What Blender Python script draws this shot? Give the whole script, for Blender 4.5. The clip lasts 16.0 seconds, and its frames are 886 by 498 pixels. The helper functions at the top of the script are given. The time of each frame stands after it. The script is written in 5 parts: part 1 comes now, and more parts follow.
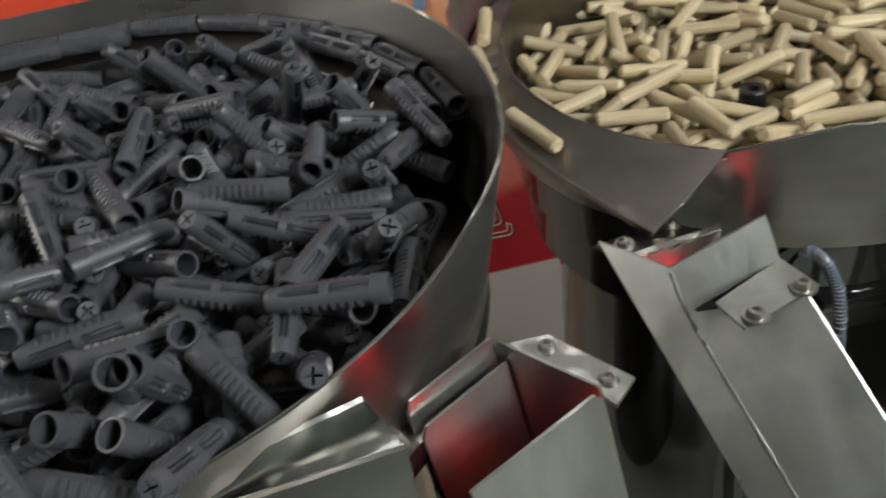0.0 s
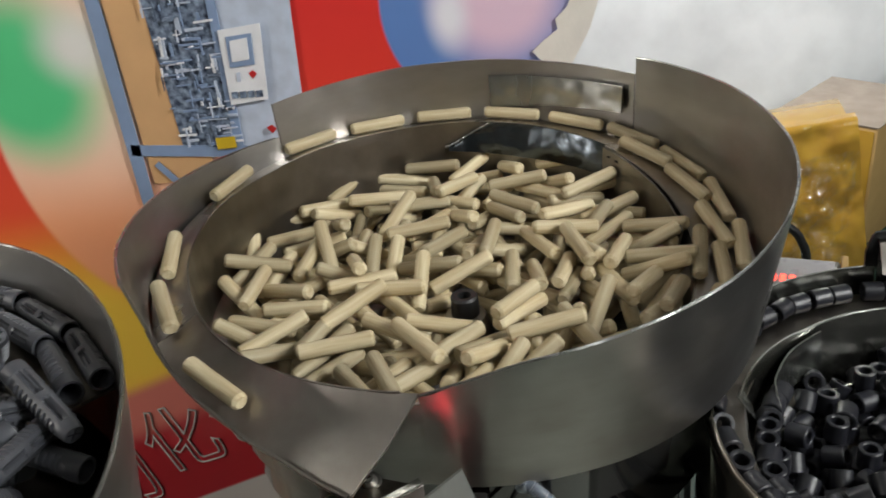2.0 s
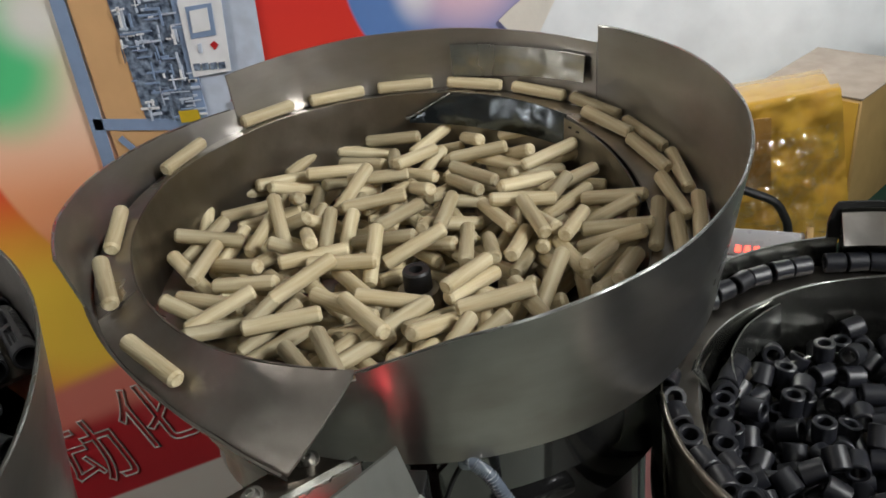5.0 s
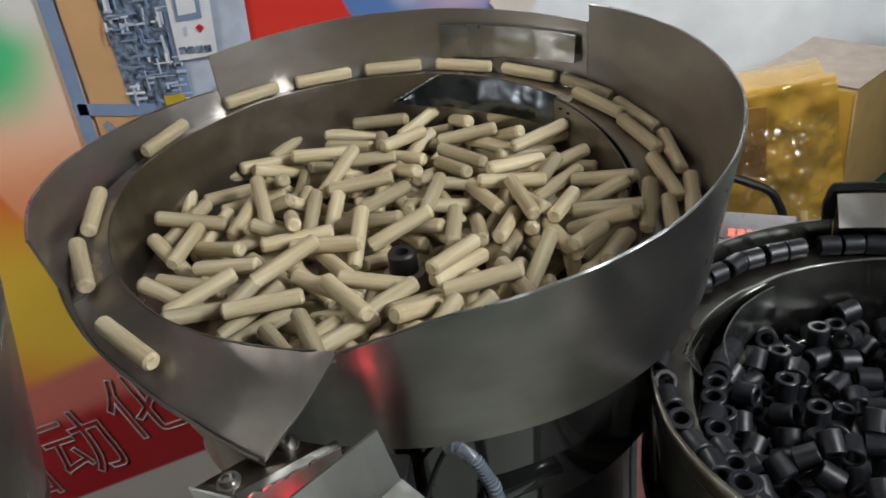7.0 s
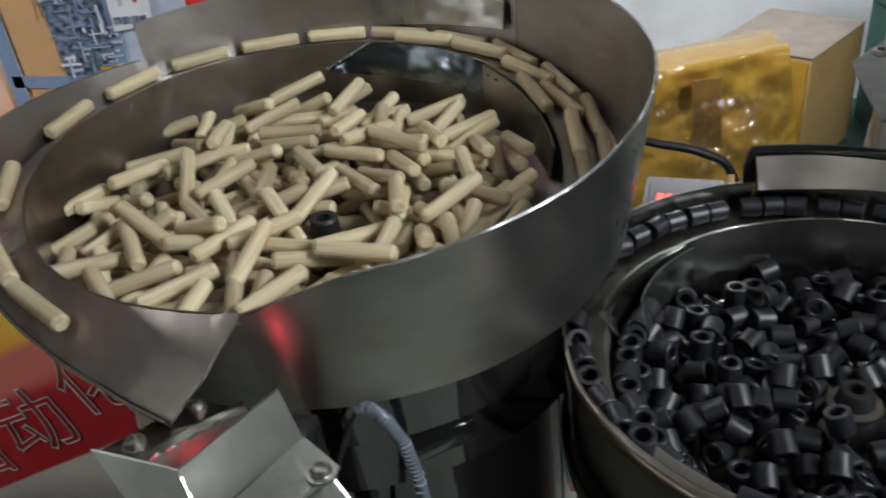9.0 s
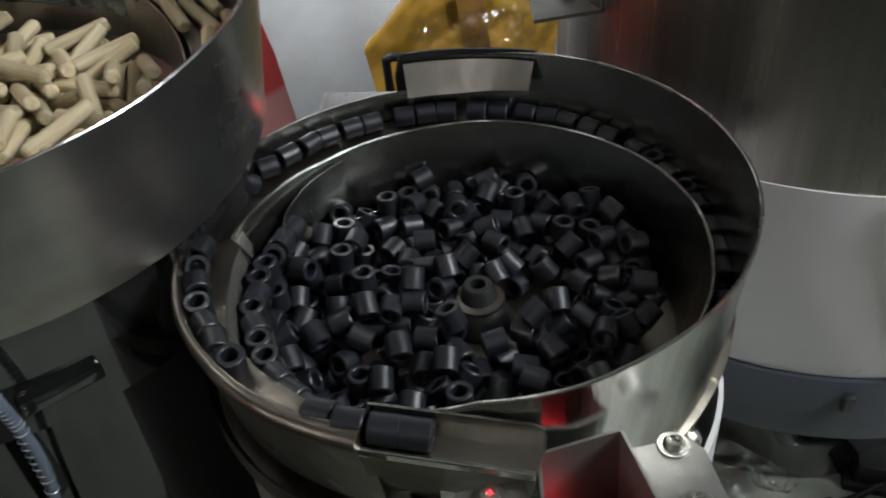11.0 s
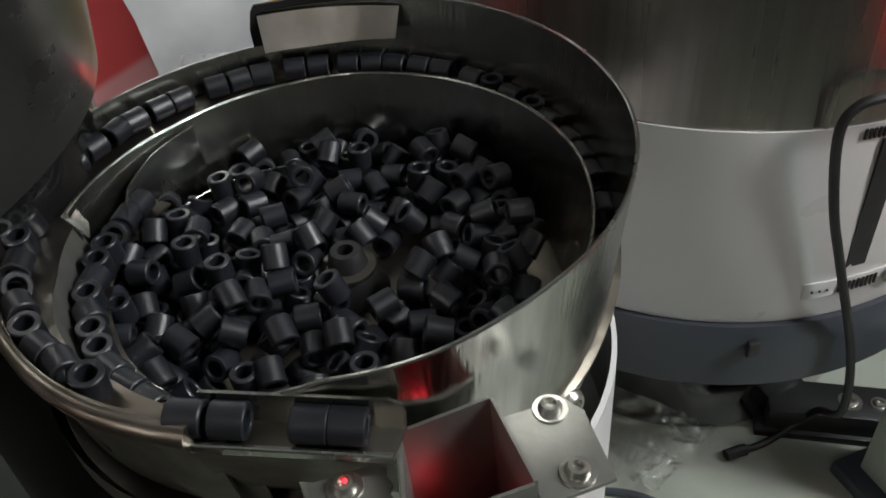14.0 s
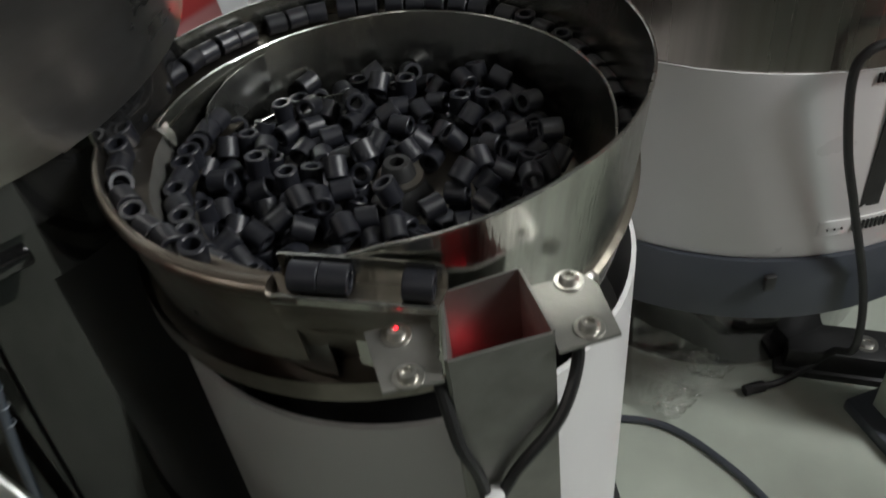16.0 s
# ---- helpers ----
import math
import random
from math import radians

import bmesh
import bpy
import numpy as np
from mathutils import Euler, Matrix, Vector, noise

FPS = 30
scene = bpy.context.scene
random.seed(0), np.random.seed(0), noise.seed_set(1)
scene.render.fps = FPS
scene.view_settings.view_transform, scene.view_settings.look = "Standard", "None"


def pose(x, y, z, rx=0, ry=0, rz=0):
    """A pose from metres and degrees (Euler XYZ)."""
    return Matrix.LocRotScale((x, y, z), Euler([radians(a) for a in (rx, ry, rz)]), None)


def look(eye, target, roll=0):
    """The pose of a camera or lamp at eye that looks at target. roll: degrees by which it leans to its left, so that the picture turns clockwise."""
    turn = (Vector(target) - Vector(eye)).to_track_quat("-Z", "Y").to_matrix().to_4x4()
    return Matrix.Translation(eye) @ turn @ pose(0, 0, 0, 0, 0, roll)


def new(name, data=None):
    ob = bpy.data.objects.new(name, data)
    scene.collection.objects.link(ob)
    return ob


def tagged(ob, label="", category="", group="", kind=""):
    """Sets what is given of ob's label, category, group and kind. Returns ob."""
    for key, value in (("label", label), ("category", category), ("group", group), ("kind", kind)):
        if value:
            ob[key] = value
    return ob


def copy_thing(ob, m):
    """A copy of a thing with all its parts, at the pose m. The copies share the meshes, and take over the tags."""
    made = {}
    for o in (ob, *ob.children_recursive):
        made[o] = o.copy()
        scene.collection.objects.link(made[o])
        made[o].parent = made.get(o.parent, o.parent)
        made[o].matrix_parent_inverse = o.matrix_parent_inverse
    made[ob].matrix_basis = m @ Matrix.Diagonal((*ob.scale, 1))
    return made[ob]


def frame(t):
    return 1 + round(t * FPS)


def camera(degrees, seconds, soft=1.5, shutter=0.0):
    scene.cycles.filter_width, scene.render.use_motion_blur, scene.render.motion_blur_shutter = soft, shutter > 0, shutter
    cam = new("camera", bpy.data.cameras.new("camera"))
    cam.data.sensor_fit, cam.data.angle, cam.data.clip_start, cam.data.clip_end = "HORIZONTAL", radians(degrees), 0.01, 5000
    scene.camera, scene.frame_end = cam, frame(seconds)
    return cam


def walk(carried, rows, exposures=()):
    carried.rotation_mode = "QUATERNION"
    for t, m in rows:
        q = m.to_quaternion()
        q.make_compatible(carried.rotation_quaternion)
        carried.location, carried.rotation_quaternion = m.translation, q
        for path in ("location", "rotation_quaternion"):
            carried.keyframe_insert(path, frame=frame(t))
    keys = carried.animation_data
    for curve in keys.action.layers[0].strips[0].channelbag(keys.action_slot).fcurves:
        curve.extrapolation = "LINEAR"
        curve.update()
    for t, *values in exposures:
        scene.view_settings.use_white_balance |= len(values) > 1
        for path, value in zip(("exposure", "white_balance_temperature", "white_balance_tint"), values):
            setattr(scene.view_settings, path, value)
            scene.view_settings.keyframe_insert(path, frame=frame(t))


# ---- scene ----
cam = camera(55.7, 16.0, soft=1.7, shutter=0.5)
PATH = [
    (0, (0.034, -0.605, 0.612), (-0.679, 0.846, -0.566), -8.8),
    (0.5, (0.054, -0.587, 0.612), (-0.567, 0.936, -0.526), -9.3),
    (0.6, (0.055, -0.571, 0.615), (-0.531, 0.956, -0.535), -8.4),
    (1, (0.064, -0.536, 0.615), (-0.388, 1.11, -0.426), -7.7),
    (1.5, (0.077, -0.513, 0.618), (-0.288, 1.187, -0.372), -7.6),
    (2, (0.088, -0.507, 0.622), (-0.231, 1.224, -0.326), -7.1),
    (2.5, (0.101, -0.502, 0.619), (-0.181, 1.233, -0.334), -6.5),
    (3, (0.109, -0.503, 0.623), (-0.169, 1.237, -0.324), -6.6),
    (3.5, (0.111, -0.498, 0.617), (-0.187, 1.226, -0.352), -7.1),
    (4, (0.113, -0.497, 0.615), (-0.197, 1.212, -0.375), -7.4),
    (6.5, (0.113, -0.488, 0.603), (-0.188, 1.213, -0.406), -7.2),
    (7, (0.117, -0.487, 0.599), (-0.182, 1.21, -0.416), -7.3),
    (7.5, (0.128, -0.487, 0.597), (-0.163, 1.207, -0.425), -7.4),
    (8, (0.13, -0.49, 0.597), (-0.172, 1.199, -0.431), -7.7),
    (8.5, (0.136, -0.491, 0.594), (-0.17, 1.191, -0.443), -7.8),
    (9, (0.15, -0.491, 0.591), (-0.091, 1.182, -0.477), -7.1),
    (9.5, (0.174, -0.486, 0.581), (0.037, 1.17, -0.533), -6.3),
    (10, (0.206, -0.49, 0.568), (0.132, 1.142, -0.585), -7.1),
    (10.2, (0.225, -0.493, 0.578), (0.202, 1.111, -0.617), -6.2),
    (12.3, (0.295, -0.479, 0.546), (0.51, 1.045, -0.731), -7.2),
    (12.5, (0.297, -0.478, 0.544), (0.518, 1.034, -0.746), -7.1),
    (13, (0.306, -0.475, 0.541), (0.535, 1.033, -0.753), -7.5),
    (13.5, (0.31, -0.472, 0.539), (0.581, 1.031, -0.753), -6.1),
    (14, (0.309, -0.467, 0.534), (0.581, 1.031, -0.763), -5.6),
    (14.5, (0.31, -0.468, 0.533), (0.583, 1.012, -0.784), -5.5),
    (15, (0.309, -0.475, 0.534), (0.524, 1.005, -0.794), -6.7),
    (15.5, (0.308, -0.483, 0.535), (0.487, 0.997, -0.797), -7.8),
    (16, (0.295, -0.534, 0.547), (0.46, 0.942, -0.793), -6.6),
]
walk(cam, [(t, look(eye, target, roll)) for t, eye, target, roll in PATH],
     [(0, 0.28, 6450, 10), (2.0, 0.25, 6450, 10), (4.0, 0.22, 6450, 10), (6.5, 0.15, 6250, 10), (8.0, 0.11, 6050, 10), (10.0, 0.02, 6000, 10), (12.0, -0.02, 6250, 10), (14.5, -0.03, 6300, 10), (16, -0.12, 6350, 10)])

# ---------------------------------------------------------------- world and lights
world = bpy.data.worlds.new("hall_air")
scene.world = world
world.use_nodes = True
world.node_tree.nodes["Background"].inputs[0].default_value = (0.75, 0.85, 1.0, 1)
world.node_tree.nodes["Background"].inputs[1].default_value = 0.05

TABLE = -0.20
BC = Vector((0.012, 0.0, 0.0))      # axis of the dowel bowl
CC = Vector((0.305, -0.115, 0.0))   # axis of the spacer bowl
AC = Vector((-0.311, -0.361, 0.0))  # axis of the plug bowl
DC = Vector((0.70, 0.191, 0.0))     # axis of the tall feeder


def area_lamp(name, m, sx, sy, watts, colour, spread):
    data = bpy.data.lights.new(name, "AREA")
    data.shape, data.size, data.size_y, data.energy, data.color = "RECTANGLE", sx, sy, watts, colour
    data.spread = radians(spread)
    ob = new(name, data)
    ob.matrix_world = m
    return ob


# none is in view: first set by the shadows, the others added as fill
LIGHTS = [  # place of each added lamp, its length along y, power, colour, spread, target
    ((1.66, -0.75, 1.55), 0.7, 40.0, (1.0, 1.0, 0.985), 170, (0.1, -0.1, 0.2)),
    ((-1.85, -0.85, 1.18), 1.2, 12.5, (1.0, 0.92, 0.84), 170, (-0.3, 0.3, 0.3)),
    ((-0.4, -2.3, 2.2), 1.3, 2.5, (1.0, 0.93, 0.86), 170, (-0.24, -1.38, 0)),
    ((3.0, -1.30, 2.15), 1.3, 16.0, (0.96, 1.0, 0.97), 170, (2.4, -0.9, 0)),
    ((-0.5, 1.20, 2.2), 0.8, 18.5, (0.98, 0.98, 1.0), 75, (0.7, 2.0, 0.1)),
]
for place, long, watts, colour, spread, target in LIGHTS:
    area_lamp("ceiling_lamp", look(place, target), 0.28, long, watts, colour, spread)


def red_lamp(place, watts):
    data = bpy.data.lights.new("sensor_light", "POINT")
    data.energy, data.color, data.shadow_soft_size = watts, (1.0, 0.03, 0.05), 0.007
    new("sensor_light", data).location = place


red_lamp((-0.004, -0.2375, 0.310), 0.008)
red_lamp((0.332, -0.2950, 0.246), 0.0028)
red_lamp((-0.040, -0.398, 0.318), 0.006)


# ---------------------------------------------------------------- materials
def material(name, colour, rough=0.5, metal=0.0, spots=0.25, scale=30.0, bump=0.1, bscale=200.0, second=None,
             stretch=(1, 1, 1), coat=0.0, random_tone=0.0, alpha=1.0, rough_spread=0.15, wave=0.0):
    """A surface with blotches at one scale, grain at another, and uneven gloss."""
    mat = bpy.data.materials.new(name)
    mat.use_nodes = True
    nt = mat.node_tree
    bsdf = nt.nodes["Principled BSDF"]
    tex = nt.nodes.new("ShaderNodeTexCoord")
    mp = nt.nodes.new("ShaderNodeMapping")
    mp.inputs["Scale"].default_value = stretch
    nt.links.new(tex.outputs["Object"], mp.inputs["Vector"])
    big = nt.nodes.new("ShaderNodeTexNoise")
    big.inputs["Scale"].default_value, big.inputs["Detail"].default_value = scale, 6
    nt.links.new(mp.outputs["Vector"], big.inputs["Vector"])
    fine = nt.nodes.new("ShaderNodeTexNoise")
    fine.inputs["Scale"].default_value, fine.inputs["Detail"].default_value = bscale, 3
    nt.links.new(mp.outputs["Vector"], fine.inputs["Vector"])
    mix = nt.nodes.new("ShaderNodeMix")
    mix.data_type = "RGBA"
    dark = second or tuple(c * (1 - spots) for c in colour)
    mix.inputs["A"].default_value, mix.inputs["B"].default_value = (*colour, 1), (*dark, 1)
    ramp = nt.nodes.new("ShaderNodeMapRange")
    ramp.inputs["From Min"].default_value, ramp.inputs["From Max"].default_value = 0.35, 0.68
    nt.links.new(big.outputs["Fac"], ramp.inputs["Value"])
    nt.links.new(ramp.outputs["Result"], mix.inputs["Factor"])
    out = mix.outputs["Result"]
    if random_tone:
        info = nt.nodes.new("ShaderNodeObjectInfo")
        tone = nt.nodes.new("ShaderNodeMapRange")
        tone.inputs["To Min"].default_value, tone.inputs["To Max"].default_value = 1 - random_tone, 1 + random_tone * 0.6
        nt.links.new(info.outputs["Random"], tone.inputs["Value"])
        hsv = nt.nodes.new("ShaderNodeHueSaturation")
        nt.links.new(tone.outputs["Result"], hsv.inputs["Value"])
        nt.links.new(out, hsv.inputs["Color"])
        out = hsv.outputs["Color"]
    nt.links.new(out, bsdf.inputs["Base Color"])
    rr = nt.nodes.new("ShaderNodeMapRange")
    rr.inputs["To Min"].default_value = max(0.03, rough - rough_spread)
    rr.inputs["To Max"].default_value = min(1.0, rough + rough_spread)
    nt.links.new(big.outputs["Fac"], rr.inputs["Value"])
    nt.links.new(rr.outputs["Result"], bsdf.inputs["Roughness"])
    bsdf.inputs["Metallic"].default_value = metal
    bsdf.inputs["Coat Weight"].default_value = coat
    bsdf.inputs["Alpha"].default_value = alpha
    if bump:
        bp = nt.nodes.new("ShaderNodeBump")
        bp.inputs["Strength"].default_value, bp.inputs["Distance"].default_value = bump, 0.001
        nt.links.new(fine.outputs["Fac"], bp.inputs["Height"])
        nt.links.new(bp.outputs["Normal"], bsdf.inputs["Normal"])
        if wave:
            slow = nt.nodes.new("ShaderNodeTexNoise")
            slow.inputs["Scale"].default_value, slow.inputs["Detail"].default_value = 22.0, 2
            nt.links.new(tex.outputs["Object"], slow.inputs["Vector"])
            bw = nt.nodes.new("ShaderNodeBump")
            bw.inputs["Strength"].default_value, bw.inputs["Distance"].default_value = wave, 0.012
            nt.links.new(slow.outputs["Fac"], bw.inputs["Height"])
            nt.links.new(bw.outputs["Normal"], bp.inputs["Normal"])
    return mat


def glow(name, colour, strength):
    mat = bpy.data.materials.new(name)
    mat.use_nodes = True
    b = mat.node_tree.nodes["Principled BSDF"]
    b.inputs["Base Color"].default_value = (*colour, 1)
    b.inputs["Emission Color"].default_value = (*colour, 1)
    b.inputs["Emission Strength"].default_value = strength
    return mat


def clear(name, colour, rough, gloss):
    """Thin clear plastic: gloss, stronger at a slant, over a see-through sheet."""
    mat = bpy.data.materials.new(name)
    mat.use_nodes = True
    nt = mat.node_tree
    nt.nodes.remove(nt.nodes["Principled BSDF"])
    through_it = nt.nodes.new("ShaderNodeBsdfTransparent")
    shine = nt.nodes.new("ShaderNodeBsdfGlossy")
    shine.inputs["Color"].default_value, shine.inputs["Roughness"].default_value = (*colour, 1), rough
    crease = nt.nodes.new("ShaderNodeTexNoise")
    crease.inputs["Scale"].default_value, crease.inputs["Detail"].default_value = 13.0, 1.5
    cb = nt.nodes.new("ShaderNodeBump")
    cb.inputs["Strength"].default_value, cb.inputs["Distance"].default_value = 0.6, 0.01
    nt.links.new(nt.nodes.new("ShaderNodeTexCoord").outputs["Object"], crease.inputs["Vector"])
    nt.links.new(crease.outputs["Fac"], cb.inputs["Height"])
    nt.links.new(cb.outputs["Normal"], shine.inputs["Normal"])
    edge_gloss = nt.nodes.new("ShaderNodeLayerWeight")
    edge_gloss.inputs["Blend"].default_value = gloss
    mixer = nt.nodes.new("ShaderNodeMixShader")
    nt.links.new(edge_gloss.outputs["Facing"], mixer.inputs["Fac"])
    nt.links.new(through_it.outputs[0], mixer.inputs[1])
    nt.links.new(shine.outputs[0], mixer.inputs[2])
    nt.links.new(mixer.outputs[0], nt.nodes["Material Output"].inputs["Surface"])
    return mat


M_BOWL = material("bowl_steel", (0.52, 0.52, 0.505), 0.34, 1.0, 0.35, 9, 0.05, 260, second=(0.37, 0.345, 0.315), stretch=(1, 1, 2.5), rough_spread=0.18, wave=0.18)
# darker copy of the steel: shade and brown reflections are in its colour
M_INNER = material("worn_shaded_steel", (0.31, 0.29, 0.26), 0.34, 1.0, 0.3, 14, 0.14, 300, second=(0.16, 0.138, 0.112), wave=0.3)
M_BRIGHT = material("bright_steel", (0.52, 0.53, 0.50), 0.26, 1.0, 0.25, 22, 0.08, 180, stretch=(1, 1, 0.4), rough_spread=0.14, wave=0.45)
M_CHUTE = material("chute_steel", (0.60, 0.62, 0.58), 0.37, 1.0, 0.3, 34, 0.2, 200, stretch=(1, 1, 0.3), rough_spread=0.20, wave=0.13)
M_DULL = material("dull_steel", (0.34, 0.335, 0.31), 0.48, 0.9, 0.3, 30, 0.15, 180, rough_spread=0.1)
M_SPOUT = material("spout_steel", (0.43, 0.405, 0.375), 0.36, 1.0, 0.3, 20, 0.12, 220, second=(0.28, 0.25, 0.22), wave=0.3)
M_TRACK = material("track_steel", (0.50, 0.47, 0.44), 0.30, 1.0, 0.3, 16, 0.12, 240, second=(0.30, 0.27, 0.24), wave=0.3)
M_SHIM = material("shim_steel", (0.13, 0.15, 0.17), 0.16, 1.0, 0.35, 40, 0.1, 220, rough_spread=0.08, wave=0.5)
M_CBOWL = material("polished_steel", (0.42, 0.42, 0.385), 0.22, 1.0, 0.3, 16, 0.30, 70, stretch=(7, 7, 0.2), rough_spread=0.12, wave=0.09)
M_DSTEEL = material("brushed_steel", (0.34, 0.31, 0.285), 0.30, 1.0, 0.4, 10, 0.3, 70, stretch=(4, 4, 0.15))
M_SCREW = material("screw_steel", (0.55, 0.54, 0.50), 0.34, 1.0, 0.2, 200, 0.0)
M_WOOD = material("beech", (0.60, 0.525, 0.345), 0.62, 0, 0.2, 260, 0.5, 900, second=(0.44, 0.35, 0.20), stretch=(1, 1, 0.07), random_tone=0.36)
M_PLUG = material("grey_nylon", (0.072, 0.076, 0.087), 0.40, 0, 0.15, 60, 0.1, 400, random_tone=0.12)
M_RING = material("black_plastic", (0.0115, 0.0123, 0.0168), 0.42, 0, 0.2, 80, 0.15, 500, random_tone=0.25)
M_DRUM = material("black_gloss", (0.012, 0.012, 0.012), 0.10, 0, 0.3, 12, 0.02, 200, coat=1.0, rough_spread=0.04)
M_BLACK = material("black_rubber", (0.010, 0.010, 0.010), 0.5, 0, 0.3, 60, 0.15, 300)
M_WHITE = material("white_paint", (0.56, 0.56, 0.55), 0.35, 0, 0.06, 8, 0.03, 160)
M_GREY = material("slate_paint", (0.042, 0.048, 0.058), 0.42, 0, 0.15, 14, 0.05, 200)
M_PLATE = material("table_paint", (0.36, 0.39, 0.33), 0.32, 0, 0.2, 7, 0.06, 140, second=(0.26, 0.28, 0.24))
M_WALL = material("wall_plaster", (0.78, 0.80, 0.80), 0.8, 0, 0.2, 5, 0.3, 60)
M_HALL = material("hall_paint", (0.52, 0.52, 0.50), 0.85, 0, 0.15, 2, 0.2, 40)
M_FLOOR = material("hall_floor", (0.10, 0.13, 0.11), 0.5, 0, 0.2, 3, 0.1, 60)
M_CARD = material("carton", (0.42, 0.27, 0.10), 0.7, 0, 0.15, 12, 0.2, 150)
M_TAPE = material("amber_wrap", (0.40, 0.24, 0.03), 0.15, 0, 0.3, 18, 0.45, 22, second=(0.36, 0.20, 0.03), coat=0.6, rough_spread=0.1)
M_TAPE2 = material("brown_tape", (0.30, 0.16, 0.04), 0.25, 0, 0.2, 25, 0.4, 60, coat=0.4)
M_FILM = clear("clear_film", (0.92, 0.93, 0.90), 0.10, 0.27)
M_COIL = material("coil_tube", (0.10, 0.12, 0.15), 0.22, 0, 0.2, 60, 0.05, 200, coat=0.5)
M_COILED = material("coil_wire", (0.34, 0.38, 0.42), 0.25, 0.4, 0.1, 90, 0)
M_GREENBOX = material("green_cloth", (0.02, 0.07, 0.05), 0.7, 0, 0.2, 10, 0.2, 60)
M_REDGLOW = glow("red_glow", (1.0, 0.02, 0.03), 4)
M_DIGIT = glow("digit_red", (1.0, 0.05, 0.03), 5)
M_TUBE = glow("fixture_glow", (1.0, 0.97, 0.9), 9)


# ---------------------------------------------------------------- mesh helpers
def part(name, bm, mat, parent=None, label="", smooth=True):
    """Links a bmesh as one mesh object under a thing or under a part."""
    bmesh.ops.recalc_face_normals(bm, faces=bm.faces)
    me = bpy.data.meshes.new(name)
    bm.to_mesh(me)
    bm.free()
    me.materials.append(mat)
    if smooth:
        me.shade_smooth()
        me.set_sharp_from_angle(angle=radians(32))
    ob = new(name, me)
    if parent is not None:
        ob.parent = parent
        if parent.data is None:
            ob.matrix_parent_inverse = Matrix.Translation(-parent.location)
    if label:
        tagged(ob, label)
    return ob


def thing(name, label, category, place=(0, 0, 0), group="", kind=""):
    ob = new(name)
    ob.empty_display_size = 0.02
    ob.location = place
    return tagged(ob, label, category, group, kind)


def add_box(bm, m, sx, sy, sz, bevel=0.0):
    """A box of that size about the pose m, with bevelled edges."""
    r = bmesh.ops.create_cube(bm, size=1.0, matrix=m @ Matrix.Diagonal((sx, sy, sz, 1)))
    if bevel:
        edges = list({e for v in r["verts"] for e in v.link_edges})
        bmesh.ops.bevel(bm, geom=edges, offset=bevel, segments=2, profile=0.5, affect="EDGES")
    return bm


def box(x, y, z, sx, sy, sz, bevel=0.001, rz=0, rx=0, ry=0):
    return add_box(bmesh.new(), pose(x, y, z, rx, ry, rz), sx, sy, sz, bevel)


def add_lathe(bm, profile, seg=48, m=Matrix.Identity(4), a0=0.0, a1=360.0):
    """Turns (radius, height) pairs about the z axis of m."""
    full = abs(a1 - a0) >= 359.9
    cols = []
    n = seg if full else seg + 1
    for i in range(n):
        a = radians(a0 + (a1 - a0) * i / seg)
        cols.append([bm.verts.new(m @ Vector((r * math.cos(a), r * math.sin(a), z))) for r, z in profile])
    for i in range(seg):
        p, q = cols[i], cols[(i + 1) % n]
        for j in range(len(profile) - 1):
            bm.faces.new((p[j], q[j], q[j + 1], p[j + 1]))
    return bm


def lathe(profile, seg=48, m=Matrix.Identity(4)):
    bm = add_lathe(bmesh.new(), profile, seg, m)
    bmesh.ops.remove_doubles(bm, verts=bm.verts, dist=1e-5)
    return bm


def add_plate(bm, pts, thick):
    """A sheet: the outline pts, pushed by thick against its normal."""
    pts = [Vector(p) for p in pts]
    n = (pts[1] - pts[0]).cross(pts[2] - pts[0]).normalized() * thick
    a = [bm.verts.new(p) for p in pts]
    b = [bm.verts.new(p - n) for p in pts]
    bm.faces.new(a)
    bm.faces.new(b[::-1])
    for i in range(len(pts)):
        j = (i + 1) % len(pts)
        bm.faces.new((a[i], b[i], b[j], a[j]))
    return bm


def plate(pts, thick=0.0015):
    return add_plate(bmesh.new(), pts, thick)


def add_tube(bm, pts, r, seg=10):
    """A round cord along pts, smoothed; r is a radius, or a function of the way along."""
    pts = [Vector(p) for p in pts]
    fine = []
    for i in range(len(pts) - 1):
        p0, p1, p2, p3 = pts[max(i - 1, 0)], pts[i], pts[i + 1], pts[min(i + 2, len(pts) - 1)]
        for k in range(8):
            t = k / 8
            fine.append(0.5 * ((2 * p1) + (p2 - p0) * t + (2 * p0 - 5 * p1 + 4 * p2 - p3) * t * t + (3 * p1 - p0 - 3 * p2 + p3) * t ** 3))
    fine.append(pts[-1])
    rings = []
    side = Vector((0.3, 0.9, 0.2))
    for i, p in enumerate(fine):
        d = (fine[min(i + 1, len(fine) - 1)] - fine[max(i - 1, 0)]).normalized()
        side = (side - d * side.dot(d)).normalized()
        up = d.cross(side)
        q = r(i / (len(fine) - 1)) if callable(r) else r
        rings.append([bm.verts.new(p + q * (math.cos(a) * side + math.sin(a) * up)) for a in (2 * math.pi * j / seg for j in range(seg))])
    for p, q in zip(rings, rings[1:]):
        for j in range(seg):
            k = (j + 1) % seg
            bm.faces.new((p[j], p[k], q[k], q[j]))
    bm.faces.new(rings[0][::-1])
    bm.faces.new(rings[-1])
    return bm


def tube(pts, r, seg=10):
    return add_tube(bmesh.new(), pts, r, seg)


def knots(table):
    """A function of the angle from rows of (degrees, values...)."""
    xs = [k[0] for k in table]
    cols = list(zip(*[k[1:] for k in table]))
    return lambda a: [float(np.interp(a, xs, c)) for c in cols]


